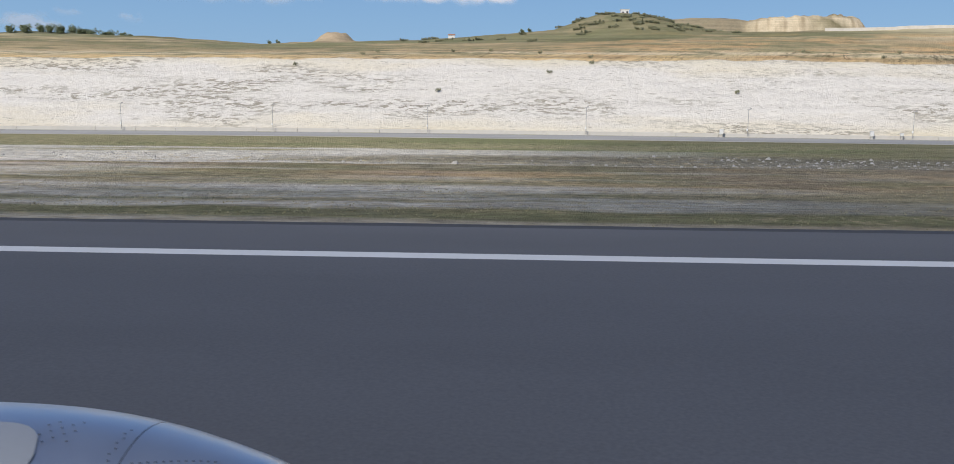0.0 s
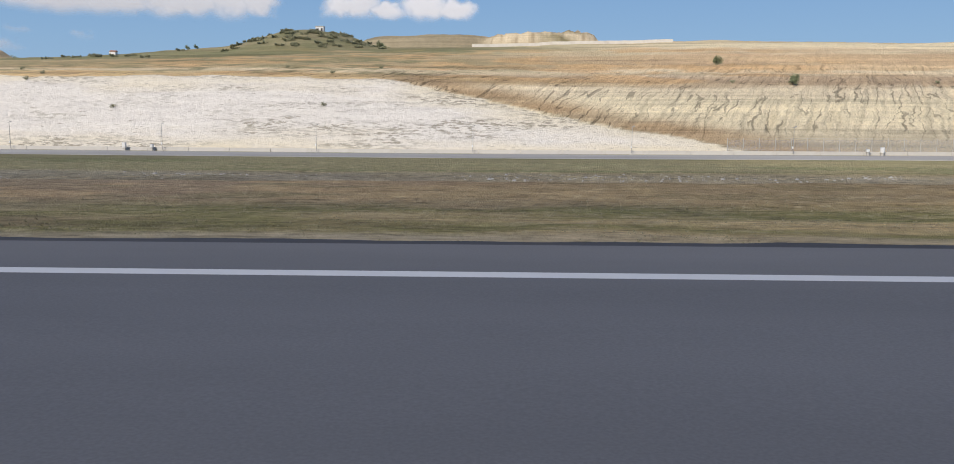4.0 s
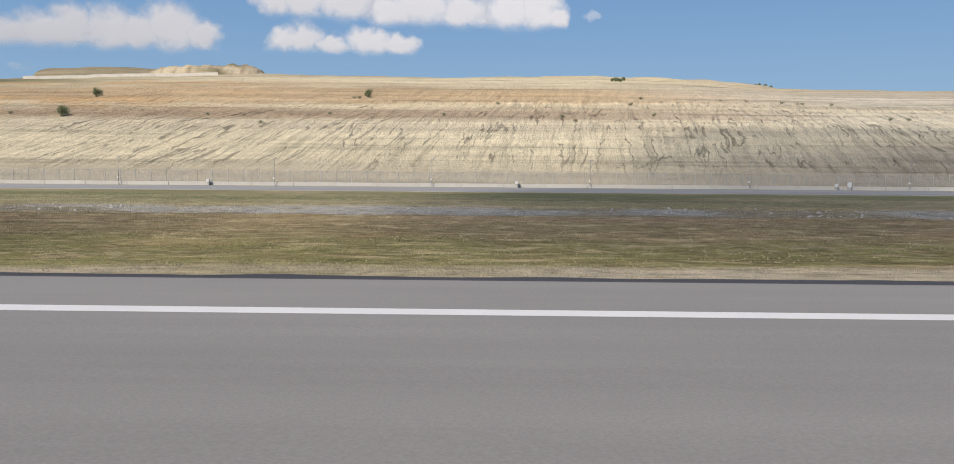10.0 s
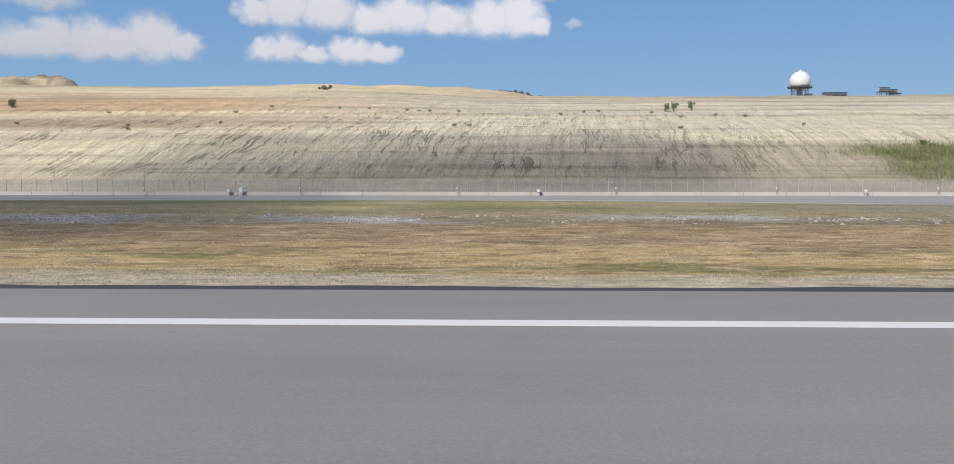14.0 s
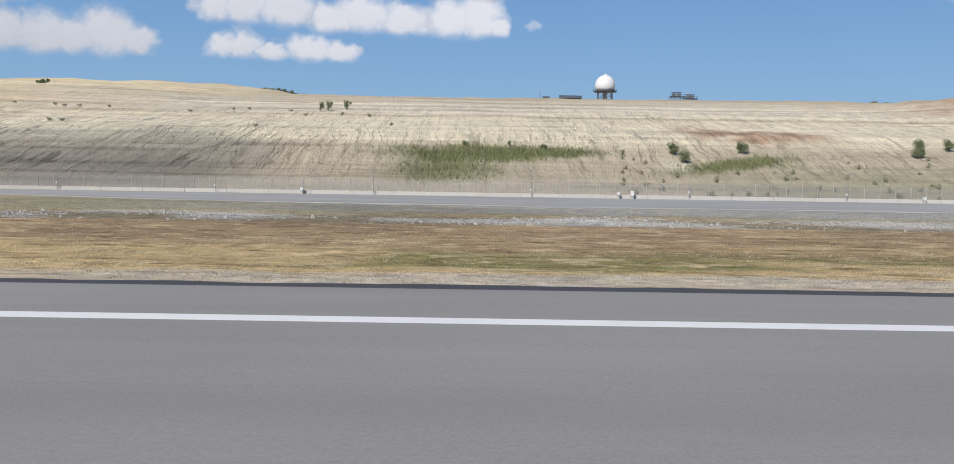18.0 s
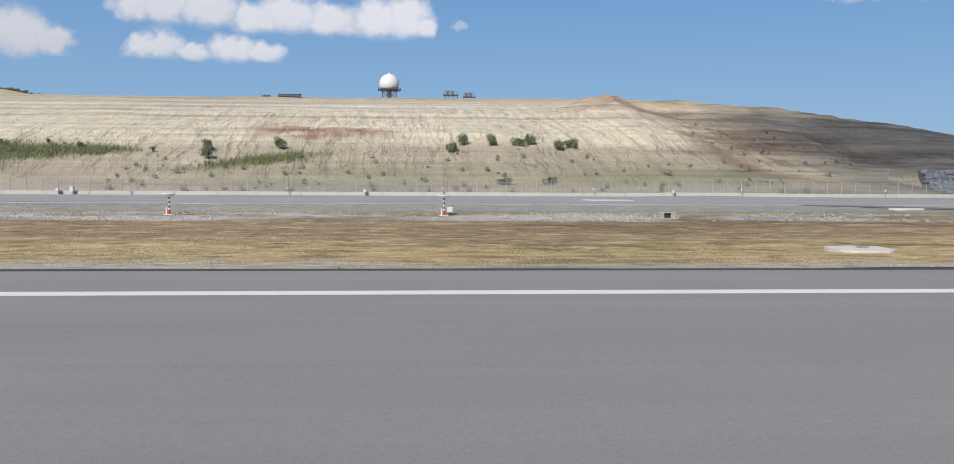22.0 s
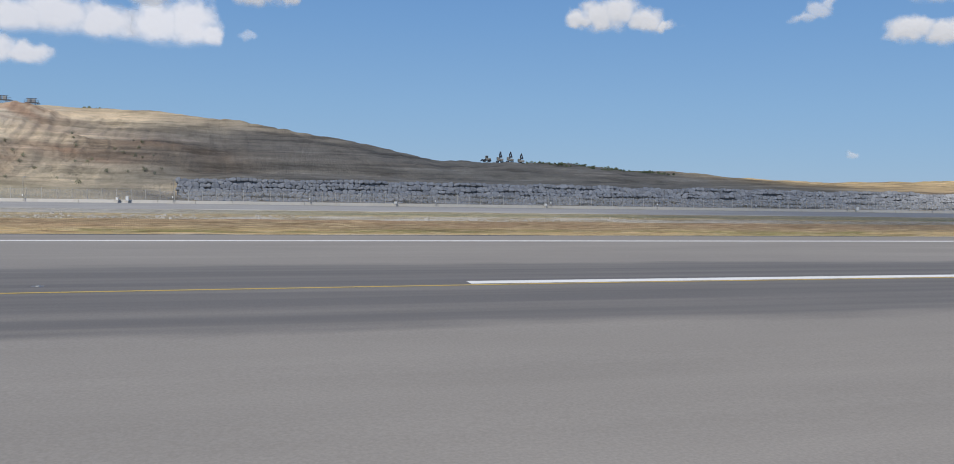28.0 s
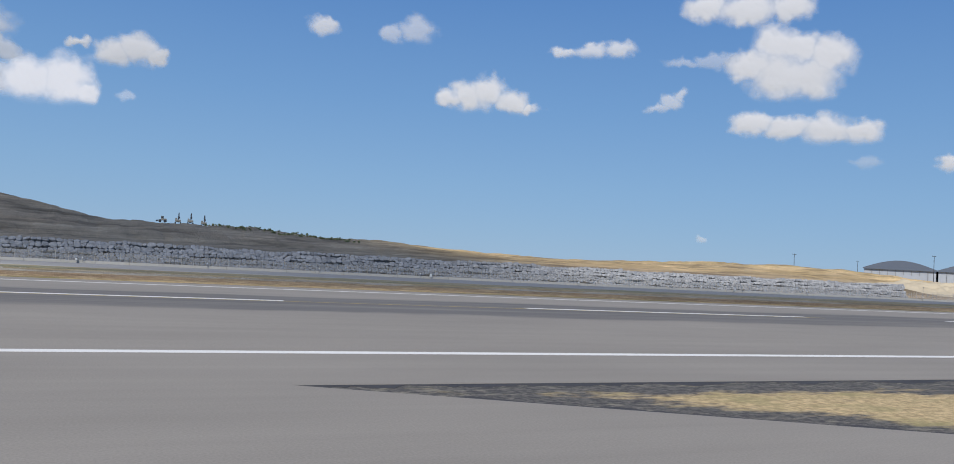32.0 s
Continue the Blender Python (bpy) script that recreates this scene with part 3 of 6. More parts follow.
# cracks washed down the clay, the shade inside them put into the colour
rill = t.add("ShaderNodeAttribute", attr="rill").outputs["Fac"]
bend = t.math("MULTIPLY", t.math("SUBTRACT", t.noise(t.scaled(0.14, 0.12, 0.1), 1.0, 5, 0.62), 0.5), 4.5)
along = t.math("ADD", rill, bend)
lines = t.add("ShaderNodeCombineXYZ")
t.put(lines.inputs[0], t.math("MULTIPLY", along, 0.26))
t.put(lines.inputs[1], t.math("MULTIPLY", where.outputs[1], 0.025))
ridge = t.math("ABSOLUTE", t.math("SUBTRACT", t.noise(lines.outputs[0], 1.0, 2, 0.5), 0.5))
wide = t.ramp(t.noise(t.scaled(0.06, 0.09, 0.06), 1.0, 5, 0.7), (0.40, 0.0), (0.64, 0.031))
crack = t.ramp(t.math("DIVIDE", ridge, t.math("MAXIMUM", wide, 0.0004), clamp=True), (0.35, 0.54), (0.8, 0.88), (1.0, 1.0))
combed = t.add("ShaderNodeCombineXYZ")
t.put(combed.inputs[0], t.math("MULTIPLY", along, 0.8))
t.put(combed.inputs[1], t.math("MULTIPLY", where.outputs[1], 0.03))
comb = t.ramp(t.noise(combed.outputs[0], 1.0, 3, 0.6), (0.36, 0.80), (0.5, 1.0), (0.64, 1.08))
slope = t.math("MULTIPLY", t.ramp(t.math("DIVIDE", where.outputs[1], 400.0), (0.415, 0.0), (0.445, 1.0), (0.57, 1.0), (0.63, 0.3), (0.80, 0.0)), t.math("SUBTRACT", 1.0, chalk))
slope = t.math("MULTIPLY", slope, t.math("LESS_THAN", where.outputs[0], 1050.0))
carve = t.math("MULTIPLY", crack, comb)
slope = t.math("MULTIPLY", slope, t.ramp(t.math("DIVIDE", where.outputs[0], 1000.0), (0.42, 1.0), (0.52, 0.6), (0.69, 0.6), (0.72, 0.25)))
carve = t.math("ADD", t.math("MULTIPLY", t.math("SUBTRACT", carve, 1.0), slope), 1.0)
level = strata
far_hill = t.ramp(t.math("DIVIDE", where.outputs[0], 1000.0), (0.69, 0.0), (0.72, 1.0))
# colour noise that imitates the shading of uneven relief on the far hillside
bank_shading = t.ramp(t.noise(t.scaled(0.035, 0.06, 0.30), 1.0, 6, 0.62), (0.38, 0.62), (0.48, 0.98), (0.56, 1.05), (0.66, 1.4))
k = t.math("MULTIPLY", t.ramp(fine, (0.28, 0.9), (0.72, 1.12)), t.ramp(mid, (0.25, 0.88), (0.75, 1.12)))
k = t.math("MULTIPLY", k, t.ramp(level, (0.36, 0.74), (0.45, 0.98), (0.55, 1.02), (0.62, 1.12)))
k = t.math("MULTIPLY", k, t.math("ADD", 1.0, t.math("MULTIPLY", t.math("SUBTRACT", bank_shading, 1.0), t.math("MULTIPLY", far_hill, t.math("GREATER_THAN", where.outputs[1], 160.0)))))
k = t.math("MULTIPLY", k, t.ramp(speck, (0.34, 0.80), (0.43, 0.98), (0.56, 1.02), (0.66, 1.10)))
# dry stalks and pebbles on the verge
near_side = t.math("LESS_THAN", where.outputs[1], 120.0)
dots = t.math("MULTIPLY", t.ramp(t.noise(t.scaled(1.0, 0.7, 1), 1.1, 7, 0.72), (0.50, 0.0), (0.60, 0.75)), near_side)
tint = t.mix(t.math("MULTIPLY", dots, t.ramp(t.noise(t.scaled(0.04, 0.16, 0), 1.0, 4, 0.6), (0.4, 0.15), (0.62, 0.9))), tint, (0.50, 0.41, 0.25))
grown = t.math("MULTIPLY", near_side, t.ramp(t.math("DIVIDE", where.outputs[1], 100.0), (0.345, 0.0), (0.39, 1.0), (0.78, 1.0), (0.80, 0.0)))
grown = t.math("MULTIPLY", grown, t.ramp(t.math("DIVIDE", where.outputs[0], 1000.0), (0.10, 0.25), (0.40, 0.8), (0.45, 1.0)))
pale_spots = t.ramp(t.noise(t.scaled(0.22, 0.42, 0), 1.0, 6, 0.7), (0.53, 0.0), (0.60, 0.8))
dark_spots = t.ramp(t.noise(t.scaled(0.16, 0.36, 0), 1.3, 6, 0.68), (0.40, 0.75), (0.48, 0.0))
tint = t.mix(t.math("MULTIPLY", grown, dark_spots), tint, (0.25, 0.165, 0.085))
tint = t.mix(t.math("MULTIPLY", grown, pale_spots), tint, (0.66, 0.52, 0.31))
streak = t.ramp(t.noise(t.scaled(0.5, 0.9, 0), 1.0, 7, 0.68), (0.36, 0.62), (0.47, 0.95), (0.55, 1.05), (0.66, 1.3))
k = t.math("MULTIPLY", k, t.math("ADD", 1.0, t.math("MULTIPLY", t.math("SUBTRACT", streak, 1.0), near_side)))
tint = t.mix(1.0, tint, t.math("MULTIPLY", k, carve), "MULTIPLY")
t.put(b.inputs["Base Color"], t.mix(chalk, tint, white))
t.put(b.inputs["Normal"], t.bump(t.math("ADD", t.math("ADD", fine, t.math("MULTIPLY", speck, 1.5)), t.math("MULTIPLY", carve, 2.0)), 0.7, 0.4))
lumps = t.noise(t.scaled(0.55, 0.4, 0.4), 1.0, 6, 0.68)
rough_slope = t.bump(t.math("MULTIPLY", lumps, t.ramp(t.math("DIVIDE", where.outputs[1], 400.0), (0.41, 0.0), (0.44, 1.0), (0.8, 1.0), (0.9, 0.3))), 0.8, 1.6)
t.put(rough_slope.node.inputs["Strength"], t.math("SUBTRACT", 0.5, t.math("MULTIPLY", chalk, 0.25)))
t.put(b.inputs["Normal"].links[0].from_node.inputs["Normal"], rough_slope)
b.inputs["Specular IOR Level"].default_value = 0.15

ground = new("ground", grid_mesh("ground", GX, GY, GZ, ground_colours(GX, GY, GZ)))
for name, values in (("chalk", chalk_depth(GX, GY)), ("rill", rill_line(GX, GY))):
    layer = ground.data.attributes.new(name, "FLOAT", "POINT")
    layer.data.foreach_set("value", values.astype(np.float32).ravel())
ground.data.materials.append(soil)
tagged(ground, "dry verge, stony ditch and eroded chalk and clay cutting", "ground", kind="structure")


# ---- mesh helpers ----
def part(name, bm, mat, parent=None, label=""):
    me = bpy.data.meshes.new(name)
    bm.to_mesh(me)
    bm.free()
    me.materials.append(mat)
    ob = new(name, me)
    if parent:
        ob.parent = parent
    if label:
        ob["label"] = label
    return ob


def empty(name, x, y, z, label, category, group="", turn=0.0):
    ob = new(name)
    ob.matrix_world = pose(x, y, z, 0, 0, turn)
    return tagged(ob, label, category, group)


def box(bm, x0, x1, y0, y1, z0, z1, bevel=0.0):
    r = bmesh.ops.create_cube(bm, size=1.0, matrix=Matrix.LocRotScale(((x0 + x1) / 2, (y0 + y1) / 2, (z0 + z1) / 2), None, (x1 - x0, y1 - y0, z1 - z0)))
    if bevel:
        bmesh.ops.bevel(bm, geom=list({e for v in r["verts"] for e in v.link_edges}), offset=bevel, segments=1, affect="EDGES")
    return r["verts"]


def tube(bm, a, b, r0, r1=None, n=8):
    a, b = Vector(a), Vector(b)
    m = Matrix.Translation((a + b) / 2) @ (b - a).to_track_quat("Z", "Y").to_matrix().to_4x4()
    bmesh.ops.create_cone(bm, cap_ends=True, segments=n, radius1=r0, radius2=r0 if r1 is None else r1, depth=(b - a).length, matrix=m)


def lathe(bm, profile, n=24, centre=(0, 0, 0)):
    rings = []
    for r, z in profile:
        rings.append([bm.verts.new((centre[0] + r * math.cos(2 * math.pi * i / n), centre[1] + r * math.sin(2 * math.pi * i / n), centre[2] + z)) for i in range(n)])
    for p, q in zip(rings, rings[1:]):
        for i in range(n):
            bm.faces.new((p[i], p[(i + 1) % n], q[(i + 1) % n], q[i]))
    bm.faces.new(rings[0][::-1])
    bm.faces.new(rings[-1])
    return rings


def sheet(name, corners, mat, thick=0.004, z=0.0):
    """A thin coat with the outline given, standing on z."""
    bm = bmesh.new()
    low = [bm.verts.new((x, y, z)) for x, y in corners]
    f = bm.faces.new(low)
    r = bmesh.ops.extrude_face_region(bm, geom=[f])
    bmesh.ops.translate(bm, verts=[v for v in r["geom"] if isinstance(v, bmesh.types.BMVert)], vec=(0, 0, thick))
    bmesh.ops.recalc_face_normals(bm, faces=bm.faces)
    return part(name, bm, mat)


# ---- pavement ----
asphalt, t, b = material("runway asphalt", 0.9)
p = t.add("ShaderNodeSeparateXYZ")
t.put(p.inputs[0], t.add("ShaderNodeNewGeometry").outputs["Position"])
lane = t.noise(t.scaled(0.02, 0.9, 0), 1.0, 4, 0.5)
cloudy = t.noise(t.scaled(0.05, 0.16, 0), 1.0, 4, 0.55)
grain = t.noise(t.scaled(1, 1, 1), 14.0, 3, 0.6)
# rubber laid down on both sides of the centre line
off = t.math("ABSOLUTE", t.math("SUBTRACT", p.outputs[1], CENTRE_LINE))
off = t.math("ADD", off, t.math("MULTIPLY", t.math("SUBTRACT", cloudy, 0.5), 5.0))
rubber = t.math("MULTIPLY", t.ramp(t.math("DIVIDE", off, 20.0), (0.0, 1.0), (0.40, 0.95), (0.47, 0.12), (0.75, 0.0)), t.ramp(lane, (0.3, 0.55), (0.6, 1.0)))
base = t.mix(t.ramp(lane, (0.3, 0), (0.7, 1)), (0.268, 0.259, 0.244), (0.288, 0.278, 0.262))
# before about x 280 touchdown rubber and part of the cloud shade darken the colour
past_shade = t.ramp(t.math("DIVIDE", t.math("ADD", p.outputs[0], t.math("MULTIPLY", cloudy, 30.0)), 1000.0), (0.288, 0.0), (0.30, 0.7), (0.318, 1.0))
rubber_and_shade = t.ramp(t.math("DIVIDE", p.outputs[0], 1000.0), (0.03, (0.136, 0.139, 0.147)), (0.10, (0.175, 0.176, 0.180)), (0.18, (0.205, 0.204, 0.203)), (0.245, (0.165, 0.166, 0.168)))
base = t.mix(past_shade, rubber_and_shade, base)
base = t.mix(t.ramp(t.math("DIVIDE", p.outputs[0], 1000.0), (0.69, 0.0), (0.78, 1.0)), base, t.mix(1.0, base, (1.035, 1.0, 0.95), "MULTIPLY"))
base = t.mix(t.math("MULTIPLY", rubber, 0.84), base, (0.115, 0.115, 0.118))
k = t.math("MULTIPLY", t.ramp(cloudy, (0.3, 0.92), (0.7, 1.07)), t.ramp(grain, (0.3, 0.9), (0.7, 1.1)))
t.put(b.inputs["Base Color"], t.mix(1.0, base, k, "MULTIPLY"))
t.put(b.inputs["Normal"], t.bump(grain, 0.3, 0.01))
b.inputs["Specular IOR Level"].default_value = 0.3

dark_tar = worn("dark asphalt edge", (0.055, 0.055, 0.06), 0.9, vary=0.4, scale=0.8, relief=0.02, dirt=None)
road_mat, t, b = material("service road asphalt", 0.92)
a, c = t.noise(t.scaled(0.05, 0.3, 1), 1.0, 5, 0.6), t.noise(t.scaled(1, 1, 1), 3.0, 5, 0.6)
t.put(b.inputs["Base Color"], t.mix(1.0, t.mix(t.ramp(a, (0.35, 0), (0.65, 1)), (0.31, 0.305, 0.295), (0.385, 0.378, 0.362)), t.ramp(c, (0.3, 0.82), (0.7, 1.15)), "MULTIPLY"))
white_paint = worn("white marking paint", (0.78, 0.78, 0.76), 0.7, vary=0.10, scale=0.7)
yellow_paint = worn("yellow marking paint", (0.55, 0.41, 0.09), 0.7, vary=0.16, scale=0.9)

X0, X1 = -700.0, 1900.0


def crown(y):
    """Height of the runway, which is cambered towards its centre line."""
    return 0.48 * max(0.0, 1 - abs(y - CENTRE_LINE) / 28.7)


bm = bmesh.new()
section = [(-43.95, -0.45), (-43.95, 0.0)] + [(y, crown(y)) for y in (CENTRE_LINE - 28.7, -25.0, -15.0, CENTRE_LINE - 0.6, CENTRE_LINE, CENTRE_LINE + 0.6, 4.0, 14.0, CENTRE_LINE + 28.7)] + [(PAVED, 0.0), (PAVED, -0.45)]
ends = [[bm.verts.new((x, y, z)) for y, z in section] for x in (X0, X1)]
for k in range(len(section)):
    n = (k + 1) % len(section)
    bm.faces.new((ends[0][k], ends[0][n], ends[1][n], ends[1][k]))
bm.faces.new(ends[0][::-1])
bm.faces.new(ends[1])
bmesh.ops.recalc_face_normals(bm, faces=bm.faces)
tagged(part("runway", bm, asphalt), "grey asphalt runway with darker rubber along its centre", "runway", kind="structure")
bm = bmesh.new()
n = 900
prev = None
xs = np.linspace(-150, 1000, n)
lip = PAVED + 0.95 + 0.75 * fbm(xs / 3.2, xs * 0, 4, 2) * np.where(fbm(xs / 22, xs * 0 + 4, 2, 5) > 0.36, 1, 0.45)
for x, y in zip(xs, lip):
    q = [bm.verts.new((x, PAVED - 0.02, -0.01)), bm.verts.new((x, y, -0.05)), bm.verts.new((x, y + 0.12, -0.30))]
    if prev:
        for i in range(2):
            bm.faces.new((prev[i], q[i], q[i + 1], prev[i + 1]))
    prev = q
bmesh.ops.recalc_face_normals(bm, faces=bm.faces)
tagged(part("pavement_edge", bm, dark_tar), "broken dark asphalt edge beside the dry verge", "pavement", kind="structure")


def marking(name, x0, x1, y0, y1, mat, label, z=0.0):
    return tagged(sheet(name, [(x0, y0), (x1, y0), (x1, y1), (x0, y1)], mat, 0.004, z + 0.0005), label, "marking", kind="structure")


marking("runway_edge_line", X0, X1, EDGE_LINE - 0.42, EDGE_LINE + 0.42, white_paint, "continuous white runway edge line")
marking("runway_edge_line", X0, X1, FAR_LINE - 0.42, FAR_LINE + 0.42, white_paint, "continuous white runway edge line")
for i in range(-14, 22):
    x = 718.5 + 54.4 * i
    tagged(marking("centreline_stripe", x, x + 32.9, CENTRE_LINE - 0.43, CENTRE_LINE + 0.43, white_paint, "worn white centreline stripe", crown(CENTRE_LINE)), group="runway centreline stripes")

# exit taxiway, leaving the runway at a slant
bm = bmesh.new()
f = bm.faces.new([bm.verts.new((x, y, 0.0)) for x, y in ((690, -43.95), (1255, -357), (1290, -290.4), (853.8, -43.95))])
r = bmesh.ops.extrude_face_region(bm, geom=[f])
bmesh.ops.translate(bm, verts=[v for v in r["geom"] if isinstance(v, bmesh.types.BMVert)], vec=(0, 0, -0.45))
bmesh.ops.recalc_face_normals(bm, faces=bm.faces)
tagged(part("taxiway", bm, asphalt), "grey asphalt taxiway leaving the runway", "taxiway", kind="structure")


def ragged_strip(name, points, width, seed, label, z=0.0):
    """A crumbling tar border that follows the points, on the side to their right."""
    bm = bmesh.new()
    prev = None
    for (x0, y0), (x1, y1) in zip(points, points[1:]):
        d = Vector((x1 - x0, y1 - y0, 0))
        side = Vector((d.y, -d.x, 0)).normalized()
        steps = int(d.length / 0.2)
        for i in range(steps):
            p = Vector((x0, y0, z)) + d * (i / steps)
            w = width * (0.05 + 2.2 * max(0.0, float(fbm(np.array([p.x / 1.3]), np.array([p.y / 1.3]), 5, seed, 0.7)[0]) - 0.25))
            q = [bm.verts.new(p), bm.verts.new(p + side * w), bm.verts.new(p + side * (w + 0.1) + Vector((0, 0, -0.2)))]
            if prev:
                for k in range(2):
                    bm.faces.new((prev[k], q[k], q[k + 1], prev[k + 1]))
            prev = q
    bmesh.ops.recalc_face_normals(bm, faces=bm.faces)
    return tagged(part(name, bm, dark_tar), label, "pavement", kind="structure")


ragged_strip("pavement_edge", [(853.6, -43.97), (960, -43.97)], 0.85, 1, "crumbling dark asphalt edge of the grass wedge", -0.012)
ragged_strip("pavement_edge", [(900, -70.1), (854.0, -44.1)], 0.5, 4, "crumbling dark asphalt edge of the grass wedge", -0.02)

wedge_soil, t, b = material("wedge soil", 0.95)
p = t.add("ShaderNodeSeparateXYZ")
t.put(p.inputs[0], t.scaled(1, 1, 1))
patch, small = t.noise(t.scaled(0.25, 0.6, 1), 1.0, 6, 0.65), t.noise(t.scaled(1, 1, 1), 3.0, 7, 0.7)
away = t.math("SUBTRACT", -43.95, p.outputs[1])
other = t.math("ADD", t.math("MULTIPLY", t.math("SUBTRACT", p.outputs[0], 853.8), 0.492), t.math("MULTIPLY", t.math("ADD", p.outputs[1], 43.95), 0.87))
ochre = t.mix(t.ramp(small, (0.4, 0), (0.62, 1)), (0.36, 0.27, 0.14), (0.66, 0.51, 0.28))
ochre = t.mix(t.ramp(patch, (0.5, 0), (0.66, 0.7)), ochre, (0.27, 0.25, 0.11))
tar = t.mix(t.ramp(small, (0.42, 0), (0.6, 1)), (0.055, 0.053, 0.053), (0.15, 0.14, 0.125))
tar = t.mix(t.math("MULTIPLY", t.ramp(t.noise(t.scaled(1.0, 2.2, 1), 1.0, 6, 0.7), (0.52, 0), (0.60, 0.6)), t.ramp(patch, (0.42, 0.1), (0.55, 0.9))), tar, (0.36, 0.33, 0.25))
rim = t.math("MINIMUM", t.math("MULTIPLY", away, 0.30), t.math("MULTIPLY", other, 0.42))
rim = t.math("ADD", rim, t.math("MULTIPLY", t.math("SUBTRACT", patch, 0.5), 3.2))
t.put(b.inputs["Base Color"], t.mix(t.ramp(t.math("MULTIPLY", rim, 0.5), (0.34, 0), (0.54, 1)), tar, ochre))
t.put(b.inputs["Normal"], t.bump(small, 0.8, 0.06))
sheet("wedge", [(853.9, -43.98), (1000, -43.98), (1000, -126.45)], wedge_soil, 0.05, -0.08)
tagged(bpy.data.objects["wedge"], "wedge of ochre soil between runway and taxiway", "ground", kind="structure")

# yellow taxi line that joins the centre line
bm = bmesh.new()
prev = None
for i in range(120):
    x = 560 + 3.0 * i
    y = min(-6.3, -8.54 + 0.0363 * (x - 700) - 0.0001 * (x - 700) ** 2)
    q = [bm.verts.new((x, y - 0.11, crown(y) + 0.006)), bm.verts.new((x, y + 0.11, crown(y) + 0.006))]
    if prev:
        bm.faces.new((prev[0], q[0], q[1], prev[1]))
    prev = q
tagged(part("taxi_line", bm, yellow_paint), "thin yellow taxi guide line", "marking", kind="structure")

# service road along the fence
bm = bmesh.new()
prev = None
for i in range(160):
    x = -700 + 15.0 * i
    y0 = 133.0 - 16 * float(smooth(np.array([x]), 430, 520)[0])
    z0, z1 = ground_z(x, y0) + 0.06, ground_z(x, 151.0) + 0.06
    q = [bm.verts.new((x, y0 - 0.3, z0 - 0.3)), bm.verts.new((x, y0, z0)), bm.verts.new((x, (y0 + 151) / 2, (z0 + z1) / 2 + 0.05)), bm.verts.new((x, 151.5, z1)), bm.verts.new((x, 151.8, z1 - 0.3))]
    if prev:
        for k in range(4):
            bm.faces.new((prev[k], q[k], q[k + 1], prev[k + 1]))
    prev = q
bmesh.ops.recalc_face_normals(bm, faces=bm.faces)
tagged(part("service_road", bm, road_mat), "grey asphalt service road along the perimeter fence", "road", kind="structure")

pale_concrete = worn("pale concrete", (0.68, 0.645, 0.575), 0.85, vary=0.2, scale=0.7, dirt=(0.52, 0.475, 0.40))


def slab(x, y, rx, ry, label):
    z = ground_z(x, y)
    bm = bmesh.new()
    top = []
    for i in range(20):
        a = 2 * math.pi * i / 20
        k = 0.86 + 0.25 * rng.random()
        top.append(bm.verts.new((rx * k * math.copysign(abs(math.cos(a)) ** 0.6, math.cos(a)), ry * k * math.copysign(abs(math.sin(a)) ** 0.6, math.sin(a)), 0.10)))
    f = bm.faces.new(top)
    r = bmesh.ops.extrude_face_region(bm, geom=[f])
    bmesh.ops.translate(bm, verts=[v for v in r["geom"] if isinstance(v, bmesh.types.BMVert)], vec=(0, 0, -0.5))
    bmesh.ops.recalc_face_normals(bm, faces=bm.faces)
    ob = tagged(part("concrete_slab", bm, pale_concrete), label, "slab")
    ob.matrix_world = pose(x, y, z + 0.12)
    return ob


s = slab(654.6, 43.0, 1.75, 1.5, "whitish concrete slab let into the dry grass")
bm = bmesh.new()
lathe(bm, [(0.36, 0.0), (0.36, 0.05), (0.33, 0.06), (0.3, 0.05), (0.0, 0.05)], 18, (0.3, 0.2, 0.10))
part("manhole_cover", bm, worn("grey iron", (0.34, 0.33, 0.31), 0.6, 0.4), s)
slab(659.0, 131.5, 4.4, 1.6, "whitish concrete slab on the gravel yard")
slab(693, 101.4, 2.2, 0.7, "small whitish concrete slab on the gravel yard")
slab(717.7, 84.9, 1.8, 0.6, "small whitish concrete slab by the ditch")

# culvert where the ditch passes under the yard
old_concrete = worn("weathered concrete", (0.44, 0.42, 0.375), 0.9, vary=0.3, scale=1.2, dirt=(0.28, 0.255, 0.21))
e = empty("culvert", 655.5, 85.5, ground_z(655.5, 85.5), "weathered concrete culvert mouth among rubble in the ditch", "culvert")
e.scale = (0.6, 0.6, 0.6)
for name, x0, x1, y0, y1, z0, z1 in (("headwall", -1.5, -0.65, 0.0, 0.35, -0.6, 0.95), ("headwall", 0.65, 1.5, 0.0, 0.35, -0.6, 0.95), ("lintel", -1.7, 1.7, -0.05, 0.4, 0.95, 1.2), ("wing_wall", -1.75, -1.5, -1.6, 0.3, -0.6, 0.8), ("wing_wall", 1.5, 1.75, -1.6, 0.3, -0.6, 0.8), ("apron", -1.5, 1.5, -1.6, 0.0, -0.6, 0.02)):
    bm = bmesh.new()
    box(bm, x0, x1, y0, y1, z0, z1, 0.03)
    part(name, bm, old_concrete, e)
# solid near-black block in place of an opening, stands for the shade inside
bm = bmesh.new()
box(bm, -0.7, 0.7, 0.3, 2.2, -0.5, 0.97)
